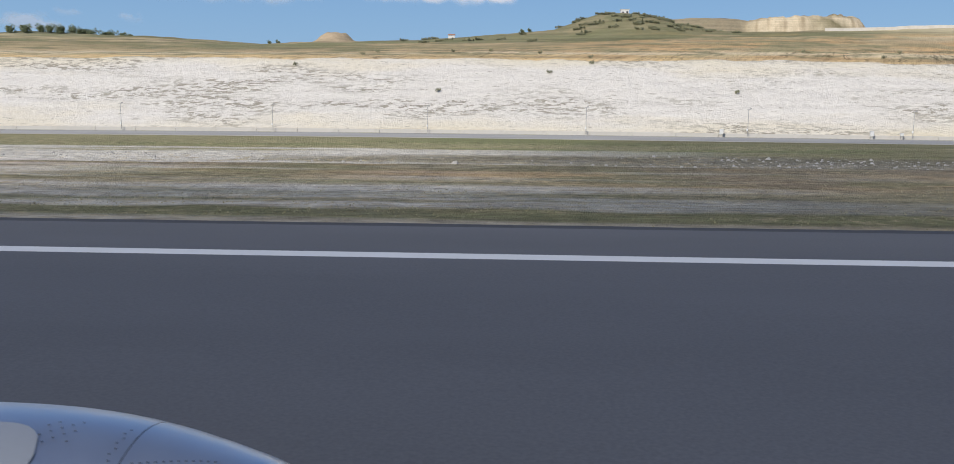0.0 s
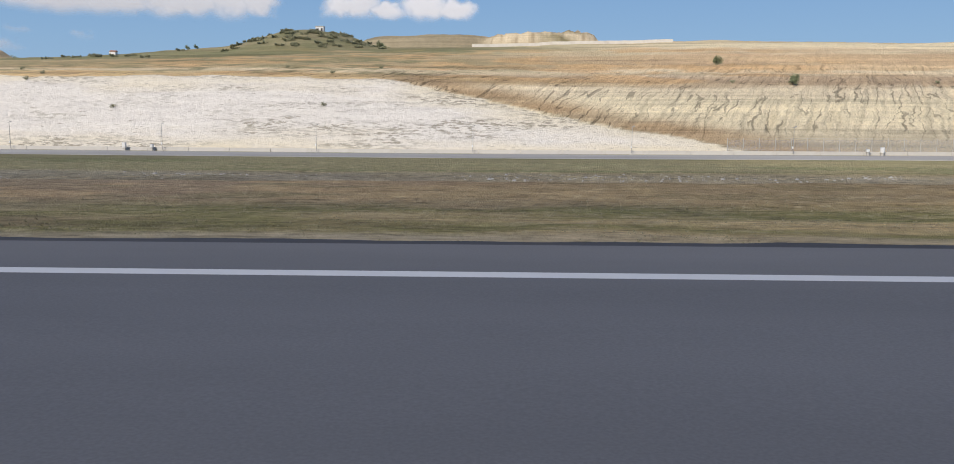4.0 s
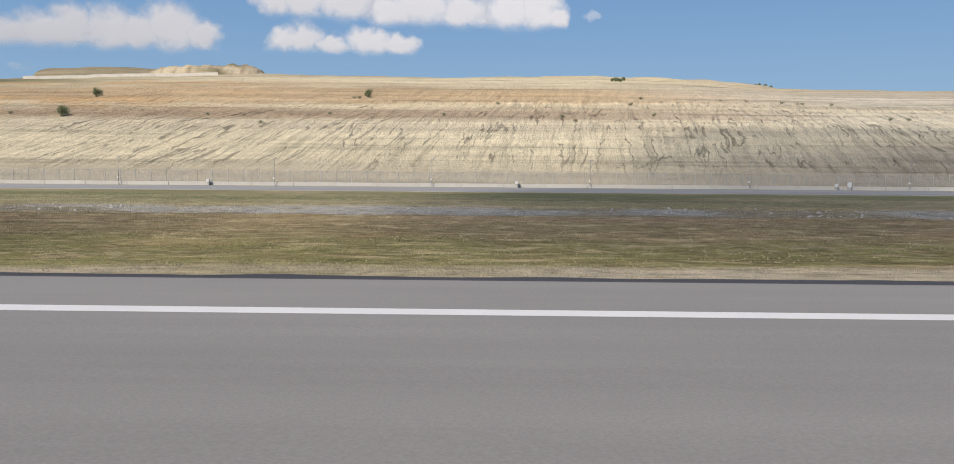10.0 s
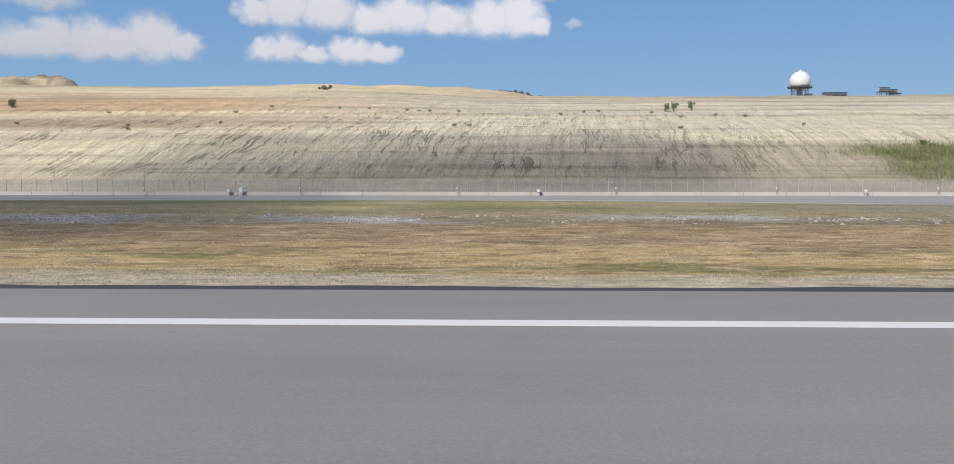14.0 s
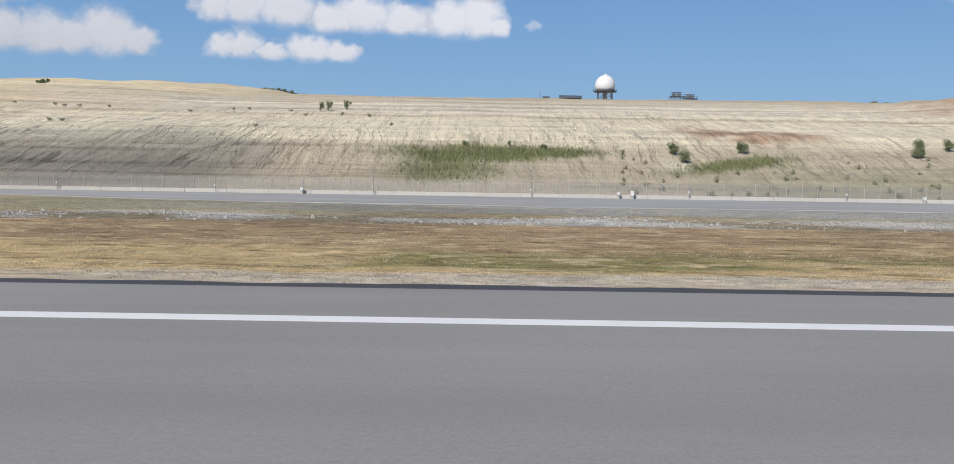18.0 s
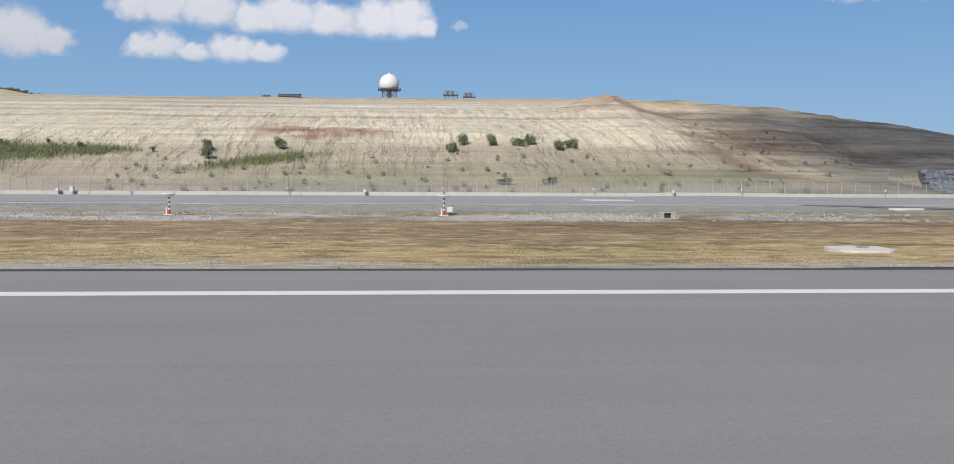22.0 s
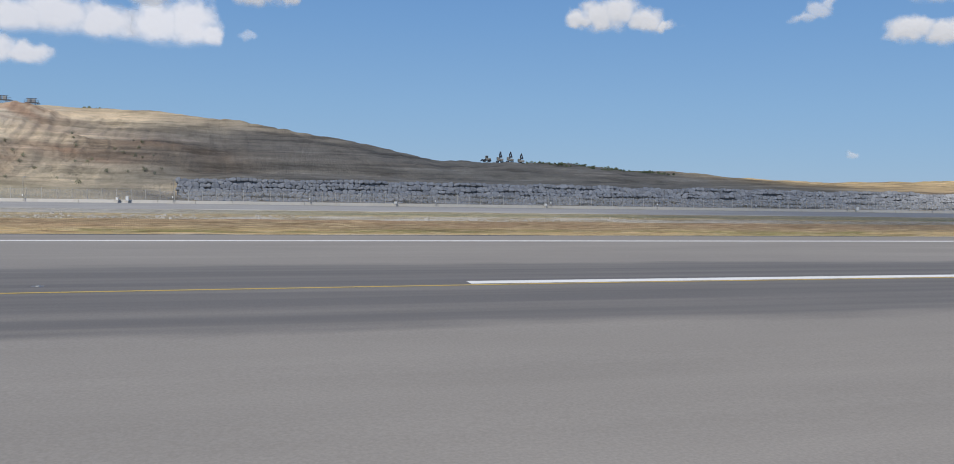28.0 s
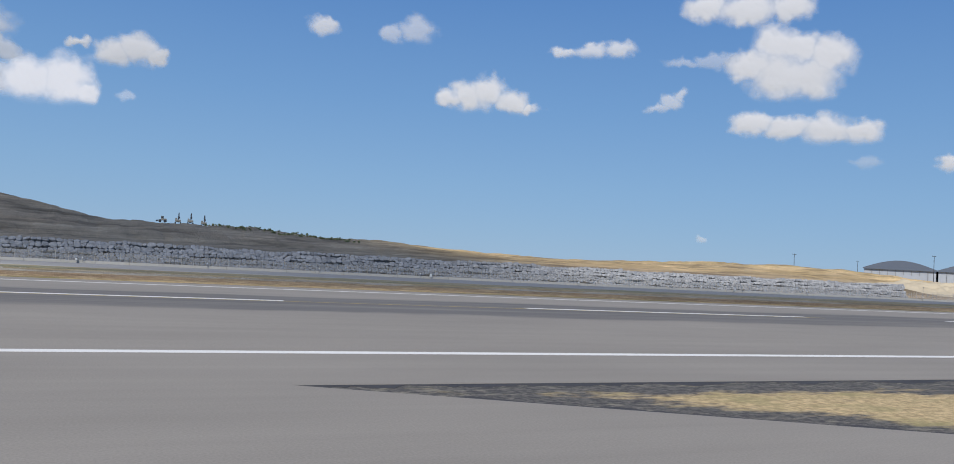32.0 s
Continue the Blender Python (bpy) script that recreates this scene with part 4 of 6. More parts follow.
part("pipe_mouth", bm, worn("painted culvert shade", (0.05, 0.048, 0.045), 0.9, vary=0.2), e, "near-black block standing for the shade inside the culvert")

# darker asphalt patch on the yard
patch = []
for i in range(26):
    a = 2 * math.pi * i / 26
    k = 1 + 0.18 * math.sin(3 * a + 1) + 0.1 * math.sin(7 * a)
    along, across = 17 * k * math.cos(a), 5.5 * k * math.sin(a)
    patch.append((693 + 0.48 * along + 0.88 * across, 117 - 0.88 * along + 0.48 * across))
bm = bmesh.new()
bmesh.ops.contextual_create(bm, geom=[bm.verts.new((x, y, ground_z(x, y) + 0.07)) for x, y in patch])
bmesh.ops.triangulate(bm, faces=bm.faces)
tagged(part("road_patch", bm, worn("fresh asphalt", (0.185, 0.18, 0.175), 0.9, vary=0.2, scale=0.3)), "darker asphalt patch on the gravel yard", "road", kind="structure")

# flush lights in the runway
steel = worn("dull steel", (0.30, 0.30, 0.30), 0.45, 0.7, vary=0.2, scale=6)
glass_lens = worn("light lens", (0.33, 0.33, 0.31), 0.15, vary=0.05)


def inset_light(x, y):
    e = empty("inset_light", x, y, crown(y), "flush round steel runway light set in asphalt", "runway light", "flush runway lights")
    bm = bmesh.new()
    lathe(bm, [(0.22, -0.05), (0.22, 0.008), (0.17, 0.014), (0.15, 0.006), (0.0, 0.006)], 20)
    part("ring", bm, steel, e)
    bm = bmesh.new()
    box(bm, -0.06, 0.06, -0.1, 0.1, 0.0, 0.022, 0.006)
    part("lens", bm, glass_lens, e)
    return e


light_one = inset_light(702.5, -5.1)
for x, y in ((704.6, -8.6), (813.7, -38.5), (686.5, -3.4), (757.0, -5.1), (830.2, -39.2)):
    copy_thing(light_one, pose(x, y, crown(y)))

# ---- perimeter: barrier, fence, poles and cabinets ----
barrier_mat = worn("white-washed concrete", (0.52, 0.50, 0.46), 0.85, vary=0.16, scale=0.4, dirt=(0.42, 0.39, 0.34))
post_mat = worn("pale galvanised post", (0.42, 0.41, 0.38), 0.6, 0.1, vary=0.15, scale=2)
box_mat = worn("white cabinet paint", (0.74, 0.74, 0.72), 0.5, vary=0.1, scale=2)
dark_metal = worn("dark painted metal", (0.06, 0.06, 0.065), 0.55, 0.2, vary=0.25, scale=2)
mesh_mat, t, b = material("wire mesh", 0.6, 0.3)
b.inputs["Base Color"].default_value = (0.42, 0.41, 0.38, 1)
clear = t.add("ShaderNodeBsdfTransparent")
both = t.add("ShaderNodeMixShader")
wire = t.ramp(t.noise(t.scaled(3.0, 3.0, 0.6), 1.0, 3), (0.3, 0.86), (0.7, 0.76))
t.put(both.inputs[0], wire)
t.put(both.inputs[1], b.outputs[0])
t.put(both.inputs[2], clear.outputs[0])
t.put(mesh_mat.node_tree.nodes["Material Output"].inputs[0], both.outputs[0])

barrier = empty("barrier_wall", 0, 0, 0, "long low whitish concrete barrier below the fence", "barrier")
tagged(barrier, kind="structure")
bm = bmesh.new()
for v in box(bm, -3.92, 3.92, -0.28, 0.28, -0.35, 0.68):
    if v.co.z > 0.5:
        v.co.y *= 0.45
bmesh.ops.bevel(bm, geom=list(bm.edges), offset=0.03, segments=1, affect="EDGES")
block = part("block", bm, barrier_mat, barrier)
x = -150.0
block.location = (x, FENCE - 0.6, ground_z(x, FENCE - 0.6))
for i in range(1, 180):
    x = -150.0 + 7.9 * i
    o = block.copy()
    scene.collection.objects.link(o)
    o.location = (x, FENCE - 0.6, ground_z(x, FENCE - 0.6))


def fence_section(x0):
    e = empty("fence_section", x0, FENCE, ground_z(x0 + 14, FENCE), "wire mesh perimeter fence on pale posts", "fence", "perimeter fence sections")
    post_bm = bmesh.new()
    tube(post_bm, (0, 0, -0.4), (0, 0, 2.85), 0.065, n=6)
    tube(post_bm, (0, 0, 2.85), (0, 0.22, 3.1), 0.05, n=5)
    first = part("post", post_bm, post_mat, e)
    for i in range(1, 10):
        o = first.copy()
        scene.collection.objects.link(o)
        o.location = (2.94 * i, 0, 0)
    bm = bmesh.new()
    box(bm, 0, 29.4, -0.006, 0.006, 0.25, 2.8)
    part("mesh_panel", bm, mesh_mat, e, "see-through grey wire mesh")
    for z in (0.3, 1.5, 2.75, 3.05):
        bm = bmesh.new()
        tube(bm, (0, 0.02 if z < 3 else 0.2, z), (29.4, 0.02 if z < 3 else 0.2, z), 0.014, n=4)
        part("wire", bm, post_mat, e)
    return e


sec = fence_section(176.8)
for i in range(1, 34):
    x = 176.8 + 29.4 * i
    copy_thing(sec, pose(x, FENCE, ground_z(x + 14, FENCE)))


pole_grey = worn("dull grey pole paint", (0.30, 0.30, 0.29), 0.6, 0.2, vary=0.15, scale=2)


def camera_pole(x):
    e = empty("camera_pole", x, FENCE - 1.3, ground_z(x, FENCE - 1.3), "slim grey steel pole with a small camera by the fence", "pole", "perimeter camera poles")
    bm = bmesh.new()
    tube(bm, (0, 0, -0.3), (0, 0, 5.2), 0.06, 0.045, 8)
    part("shaft", bm, pole_grey, e)
    bm = bmesh.new()
    box(bm, -0.2, 0.2, -0.2, 0.2, -0.1, 0.22, 0.03)
    part("base_plate", bm, barrier_mat, e)
    bm = bmesh.new()
    tube(bm, (-0.35, 0, 5.1), (0.35, 0, 5.1), 0.03, n=6)
    part("cross_arm", bm, pole_grey, e)
    bm = bmesh.new()
    box(bm, 0.15, 0.5, -0.09, 0.09, 5.15, 5.32, 0.02)
    part("camera_housing", bm, pole_grey, e)
    bm = bmesh.new()
    box(bm, -0.2, 0.0, -0.16, 0.16, 1.2, 1.6, 0.02)
    part("junction_box", bm, box_mat, e)
    return e


pole = camera_pole(-107.0)
for i in range(1, 45):
    x = -107.0 + 29.55 * i
    copy_thing(pole, pose(x, FENCE - 1.3, ground_z(x, FENCE - 1.3)))


def cabinet(x, tall):
    y = FENCE - 1.35
    e = empty("control_cabinet", x, y, ground_z(x, y), "white weatherproof cabinet on a dark foot by the barrier" if tall else "small white box on the concrete barrier", "cabinet", "tall perimeter cabinets" if tall else "small perimeter boxes")
    z0, h, w = (0.5, 0.95, 0.30) if tall else (0.62, 0.52, 0.26)
    bm = bmesh.new()
    box(bm, -w, w, -0.28, 0.28, z0, z0 + h, 0.03)
    part("body", bm, box_mat, e)
    bm = bmesh.new()
    box(bm, -w + 0.05, w - 0.05, -0.30, -0.275, z0 + 0.06, z0 + h - 0.06, 0.008)
    part("door", bm, box_mat, e)
    bm = bmesh.new()
    box(bm, -w - 0.05, w + 0.05, -0.33, 0.33, z0 + h, z0 + h + 0.06, 0.02)
    part("lid", bm, box_mat, e)
    bm = bmesh.new()
    box(bm, -w * 0.7, w * 0.7, -0.2, 0.2, -0.3, z0, 0.02)
    part("foot", bm, barrier_mat, e)
    return e


tall_one, small_one = cabinet(384.2, True), cabinet(381.8, False)
for x in (63.0, 204.6, 562.0, 740.6, 930.4, 36.0):
    copy_thing(tall_one, pose(x, FENCE - 1.35, ground_z(x, FENCE - 1.35)))
for x in (68.3, 202.0, 264.6, 322.6, 440.0, 500.2, 559.4, 616.7, 677.0, 738.6, 799.3, 837.1, 980, 1042):
    copy_thing(small_one, pose(x, FENCE - 1.35, ground_z(x, FENCE - 1.35)))

# ---- sensors by the ditch ----
red_paint = worn("red paint", (0.50, 0.06, 0.04), 0.5, vary=0.15)


def sensor(x, y, with_box):
    e = empty("visibility_sensor", x, y, ground_z(x, y), "white sensor head on a banded post beside a cabinet" if with_box else "white sensor head on a red, white and black banded post", "sensor", "runway visibility sensors")
    for i, (z0, z1, r, m) in enumerate(((-0.2, 0.55, 0.13, red_paint), (0.55, 0.75, 0.11, box_mat), (0.75, 1.0, 0.08, dark_metal), (1.0, 1.25, 0.08, box_mat), (1.25, 1.5, 0.08, dark_metal), (1.5, 1.7, 0.08, box_mat), (1.7, 1.95, 0.08, dark_metal))):
        bm = bmesh.new()
        tube(bm, (0, 0, z0), (0, 0, z1), r, n=10)
        part("post_band", bm, m, e)
    bm = bmesh.new()
    lathe(bm, [(0.10, 1.95), (0.30, 2.0), (0.42, 2.12), (0.52, 2.26), (0.50, 2.30), (0.0, 2.32)], 20)
    head = part("sensor_head", bm, box_mat, e)
    head.scale = (1.25, 0.9, 1)
    bm = bmesh.new()
    box(bm, -0.72, -0.42, -0.08, 0.08, 2.2, 2.36, 0.02)
    part("hood", bm, box_mat, e)
    bm = bmesh.new()
    tube(bm, (-0.28, 0, -0.2), (-0.28, 0, 0.78), 0.10, n=10)
    part("side_post", bm, box_mat, e)
    bm = bmesh.new()
    box(bm, -0.55, 0.45, -0.4, 0.4, -0.3, 0.05, 0.03)
    part("plinth", bm, pale_concrete, e)
    if with_box:
        bm = bmesh.new()
        box(bm, 0.35, 0.95, -0.25, 0.25, 0.35, 0.98, 0.03)
        c = part("cabinet", bm, box_mat, e)
        bm = bmesh.new()
        box(bm, 0.4, 0.9, -0.265, -0.245, 0.4, 0.93, 0.005)
        part("cabinet_door", bm, box_mat, c)
        bm = bmesh.new()
        box(bm, 0.5, 0.8, -0.15, 0.15, -0.3, 0.35, 0.02)
        part("cabinet_leg", bm, dark_metal, e)
    return e


sensor(600.2, 86.9, False)
sensor(630.4, 87.5, True)

# ---- boulder wall ----
boulder_mat, t, b = material("grey quarry boulder", 0.9)
at = t.add("ShaderNodeTexCoord").outputs["Object"]
each = t.add("ShaderNodeObjectInfo").outputs["Random"]
island = t.add("ShaderNodeNewGeometry").outputs["Random Per Island"]
tone = t.math("FRACT", t.math("ADD", each, island))
g = t.noise(at, 2.2, 6, 0.6)
col = t.mix(t.ramp(tone, (0, 0), (1, 1)), (0.26, 0.272, 0.29), (0.385, 0.395, 0.41))
t.put(b.inputs["Base Color"], t.mix(1.0, col, t.ramp(g, (0.3, 0.7), (0.7, 1.25)), "MULTIPLY"))
t.put(b.inputs["Normal"], t.bump(g, 0.6, 0.12))


def boulder_shape(seed):
    """A blunt stone that fills a unit cell, its flat face towards -y."""
    r = random.Random(seed)
    bm = bmesh.new()
    n = 9
    corners = []
    for k in range(n):
        a = 2 * math.pi * (k + r.uniform(-0.28, 0.28)) / n
        q = 0.53 * (abs(math.cos(a)) ** 3.2 + abs(math.sin(a)) ** 3.2) ** (-1 / 3.2) * r.uniform(0.88, 1.04)
        corners.append((q * math.cos(a), q * math.sin(a)))
    tilt = (r.uniform(-0.16, 0.16), r.uniform(-0.16, 0.16))
    rings = []
    for y, k in ((0.35, 0.86), (-0.24, 0.98), (-0.41, 0.86), (-0.46, 0.62)):
        rings.append([bm.verts.new((x * k, y + tilt[0] * x + tilt[1] * z + r.uniform(-0.03, 0.03), z * k)) for x, z in corners])
    for a, c in zip(rings, rings[1:]):
        for k in range(n):
            bm.faces.new((a[k], a[(k + 1) % n], c[(k + 1) % n], c[k]))
    bm.faces.new(rings[-1])
    bmesh.ops.recalc_face_normals(bm, faces=bm.faces)
    return bm


shapes = []
for k in range(10):
    me = bpy.data.meshes.new("boulder")
    bm = boulder_shape(k)
    bm.to_mesh(me)
    bm.free()
    me.materials.append(boulder_mat)
    shapes.append(me)
wall = empty("boulder_wall", 749, 186, ground_z(749, 183), "dry-stacked retaining wall of grey quarry boulders", "retaining wall")
tagged(wall, kind="structure")
rb = random.Random(5)
stones = []
for row in range(8):
    x = 748.0 + rb.uniform(0, 1.2)
    while x < 1162:
        w, h = rb.uniform(0.95, 2.0), rb.uniform(0.82, 1.15)
        if rb.random() < 0.12:
            w, h = w * 1.3, h * 1.35
        z = -1.7 + 0.745 * row + 1.1 * (float(fbm(np.array([x / 7.0]), np.array([row * 3.0]), 2, 4)[0]) - 0.5)
        stones.append((x + w / 2, row, z, w * 1.09, h * 1.08))
        x += w
stones.sort()
count, rest = 0, []
for x, row, z, w, h in stones:
    m = Matrix.LocRotScale((x, 184.0 + 0.365 * row + rb.uniform(-0.12, 0.12), z), Euler((-0.35 + rb.uniform(-0.15, 0.15), rb.uniform(-0.3, 0.3), rb.uniform(-0.12, 0.12))), (w * rb.choice((-1, 1)), 1.5, h))
    if count < 300:
        o = new("boulder", shapes[rb.randrange(10)])
        o.parent = wall
        o.matrix_basis = wall.matrix_world.inverted() @ m
        count += 1
    else:
        rest.append((m, rb.randrange(10)))
# backing behind the stones, its grey lightened so the joints look hazy
bm = bmesh.new()
for v in box(bm, -0.5, 412.0, -1.4, 0.6, -2.5, 4.6):
    if v.co.z > 0:
        v.co.y += 2.2
part("backing", bm, worn("haze-lightened backing", (0.19, 0.195, 0.205), 0.95, vary=0.3, scale=0.8), wall, "grey backing behind the boulders, lightened to imitate haze in the joints")
verts, faces, base = [], [], 0
for m, k in rest:
    me = shapes[k]
    verts.extend(m @ v.co for v in me.vertices)
    faces.extend(tuple(base + i for i in p.vertices) for p in me.polygons)
    base += len(me.vertices)
me = bpy.data.meshes.new("boulders")
me.from_pydata([tuple(v - wall.matrix_world.translation) for v in verts], [], faces)
me.materials.append(boulder_mat)
o = new("boulders", me)
o.parent = wall
tagged(o, "far stretch of grey stacked boulders", kind="stuff")

# ---- on the plateau: radome, antennas, shed, hut ----
radome_white = worn("radome white", (0.78, 0.78, 0.77), 0.45, vary=0.05, scale=0.3)
seam_mat = worn("radome seam", (0.55, 0.55, 0.55), 0.6, vary=0.05)


def radome(x, y):
    z = 42.6
    e = empty("radar_radome", x, y, z, "white spherical radar radome on a dark steel platform", "radome")
    bm = bmesh.new()
    bmesh.ops.create_icosphere(bm, subdivisions=4, radius=5.9, matrix=Matrix.Translation((0, 0, 9.2)))
    for v in list(bm.verts):
        if v.co.z < 6.0:
            v.co.z = 6.0
    for f in bm.faces:
        f.smooth = True
    ball = part("dome", bm, radome_white, e)
    bm = bmesh.new()
    bmesh.ops.create_icosphere(bm, subdivisions=2, radius=5.92, matrix=Matrix.Translation((0, 0, 9.2)))
    bmesh.ops.wireframe(bm, faces=bm.faces, thickness=0.07, use_replace=True, use_even_offset=True)
    bmesh.ops.delete(bm, geom=[v for v in bm.verts if v.co.z < 6.0], context="VERTS")
    part("seams", bm, seam_mat, ball)
    bm = bmesh.new()
    lathe(bm, [(0.75, 14.8), (0.7, 15.5), (0.35, 15.8), (0.0, 15.85)], 12)
    part("cap", bm, radome_white, e)
    bm = bmesh.new()
    lathe(bm, [(6.6, 5.2), (6.8, 5.3), (6.8, 5.7), (6.0, 5.9), (5.2, 6.05)], 32)
    part("platform", bm, dark_metal, e, "dark steel ring platform")
    bm = bmesh.new()
    for i in range(24):
        a = 2 * math.pi * i / 24
        tube(bm, (6.7 * math.cos(a), 6.7 * math.sin(a), 5.7), (6.7 * math.cos(a), 6.7 * math.sin(a), 6.8), 0.05, n=4)
        c = 2 * math.pi * (i + 1) / 24
        for h in (6.3, 6.8):
            tube(bm, (6.7 * math.cos(a), 6.7 * math.sin(a), h), (6.7 * math.cos(c), 6.7 * math.sin(c), h), 0.04, n=4)
    part("railing", bm, dark_metal, e)
    corner = []
    for i in range(6):
        a = 2 * math.pi * (i + 0.5) / 6
        corner.append((4.6 * math.cos(a), 4.6 * math.sin(a)))
    for i, (cx, cy) in enumerate(corner):
        bm = bmesh.new()
        tube(bm, (cx, cy, -3), (cx, cy, 5.3), 0.22, n=8)
        part("leg", bm, steel, e)
        nx, ny = corner[(i + 1) % 6]
        bm = bmesh.new()
        tube(bm, (cx, cy, 0.4), (nx, ny, 5.0), 0.1, n=5)
        tube(bm, (nx, ny, 0.4), (cx, cy, 5.0), 0.1, n=5)
        part("brace", bm, steel, e)
    bm = bmesh.new()
    lathe(bm, [(1.3, -3), (1.3, 5.3)], 12)
    part("core", bm, steel, e)
    return e


radome(607.2, 485.9)


def antenna_platform(x, y, z, w, label):
    e = empty("antenna_platform", x, y, z, label, "antenna", "antenna platforms on the plateau")
    for cx in (-w / 2 + 0.5, -w / 6, w / 6, w / 2 - 0.5):
        for cy in (-1.5, 1.5):
            bm = bmesh.new()
            tube(bm, (cx, cy, -3), (cx, cy, 2.6), 0.14, n=6)
            part("leg", bm, dark_metal, e)
    bm = bmesh.new()
    box(bm, -w / 2, w / 2, -2, 2, 2.4, 2.75, 0.05)
    part("deck", bm, dark_metal, e)
    bm = bmesh.new()
    for i in range(9):
        u = -w / 2 + w * i / 8
        tube(bm, (u, -2, 2.7), (u, -2, 3.8), 0.05, n=4)
    tube(bm, (-w / 2, -2, 3.8), (w / 2, -2, 3.8), 0.05, n=4)
    part("railing", bm, dark_metal, e)
    for u in (-w * 0.22, w * 0.1):
        bm = bmesh.new()
        box(bm, u - 0.9, u + 0.9, -1, 1, 2.75, 4.6, 0.1)
        part("equipment_box", bm, steel, e)
        bm = bmesh.new()
        tube(bm, (u - 1.6, 0, 4.9), (u + 1.6, 0, 4.9), 0.16, n=6)
        tube(bm, (u, 0, 4.5), (u, 0, 4.9), 0.1, n=6)
        part("dipole", bm, dark_metal, e)
    bm = bmesh.new()
    for i in range(3):
        u0, u1 = -w / 2 + w * i / 3, -w / 2 + w * (i + 1) / 3
        tube(bm, (u0 + 0.5, -1.5, 0), (u1 - 0.5, -1.5, 2.4), 0.07, n=4)
        tube(bm, (u1 - 0.5, -1.5, 0), (u0 + 0.5, -1.5, 2.4), 0.07, n=4)
    part("bracing", bm, dark_metal, e)
    return e


antenna_platform(642.5, 456, 40.6, 8.4, "dark steel lattice antenna platform on the plateau")
antenna_platform(653.5, 470, 40.8, 7.0, "smaller dark steel antenna platform on the plateau")

shed_dark = worn("dark blue-grey sheeting", (0.10, 0.125, 0.16), 0.6, 0.2, vary=0.2, scale=0.6)
e = empty("site_container", 571.5, 347.0, ground_z(571.5, 347), "long dark flat-roofed site container on the plateau edge", "container")
bm = bmesh.new()
box(bm, -4.6, 4.6, -1.3, 1.3, 0.1, 1.15, 0.06)
part("body", bm, shed_dark, e)
bm = bmesh.new()
box(bm, -4.8, 4.8, -1.5, 1.5, 1.15, 1.26, 0.03)
part("roof", bm, steel, e)
for u in (-4.0, 0, 4.0):
    bm = bmesh.new()
    box(bm, u - 0.3, u + 0.3, -1.1, 1.1, -0.8, 0.1, 0.03)
    part("skid", bm, dark_metal, e)
e = empty("site_container", 561.5, 349.0, ground_z(561.5, 349), "low dark container lying on the plateau edge", "container")
bm = bmesh.new()
box(bm, -1.4, 1.4, -1.2, 1.2, -0.5, 0.75, 0.06)
part("body", bm, shed_dark, e)
bm = bmesh.new()
tube(bm, (-2.4, 0, -1.5), (-2.4, 0, 2.6), 0.06, n=5)
part("mast", bm, steel, e)

e = empty("hilltop_hut", 45.3, 396, ground_z(45.3, 396), "small white flat-roofed hut on the grassy hilltop", "hut")
bm = bmesh.new()
box(bm, -1.9, 1.9, -1.6, 1.6, -0.6, 2.7, 0.05)
part("wall", bm, box_mat, e)
bm = bmesh.new()
box(bm, -2.1, 2.1, -1.8, 1.8, 2.7, 2.95, 0.05)
part("roof", bm, pale_concrete, e)
bm = bmesh.new()
box(bm, 0.6, 1.5, -1.64, -1.58, 0.0, 2.0, 0.01)
part("door", bm, dark_metal, e)
bm = bmesh.new()
box(bm, -1.3, -0.4, -1.64, -1.58, 1.0, 1.8, 0.01)
part("window", bm, dark_metal, e)

e = empty("farm_house", -31, 345, ground_z(-31, 345), "small whitewashed farm house on the far plateau", "house")
e.scale = (0.5, 0.5, 0.5)
bm = bmesh.new()
box(bm, -2.6, 2.6, -2, 2, -1, 2.3, 0.05)
part("wall", bm, box_mat, e)
bm = bmesh.new()
for v in box(bm, -2.9, 2.9, -2.3, 2.3, 2.3, 3.5):
    if v.co.z > 3:
        v.co.y = 0
bmesh.ops.remove_doubles(bm, verts=bm.verts, dist=0.01)
part("roof", bm, worn("roof tiles", (0.32, 0.16, 0.10), 0.8, vary=0.2), e)

# long pale wall on the skyline beside the quarry
bm = bmesh.new()
prev = None
for i in range(60):
    x = 120 + 1.4 * i
    z = ground_z(x, 346) + 0.75
    q = [bm.verts.new((x, 346, z - 3)), bm.verts.new((x, 346, z + 0.5)), bm.verts.new((x, 346.4, z + 0.5)), bm.verts.new((x, 346.4, z - 3))]
    if prev:
        for k in range(3):
            bm.faces.new((prev[k], q[k], q[k + 1], prev[k + 1]))
    prev = q
bmesh.ops.recalc_face_normals(bm, faces=bm.faces)
tagged(part("boundary_wall", bm, pale_concrete), "long low pale wall along the quarry road", "wall", kind="structure")

# ---- excavators ----
yellow_grey = worn("dusty machine paint", (0.38, 0.35, 0.29), 0.6, 0.1, vary=0.25, scale=1.0)
boom_mat = worn("dark boom paint", (0.075, 0.078, 0.085), 0.5, 0.2, vary=0.25, scale=1.0)
cab_glass = worn("cab glass", (0.05, 0.06, 0.07), 0.1, 0.0, vary=0.05)


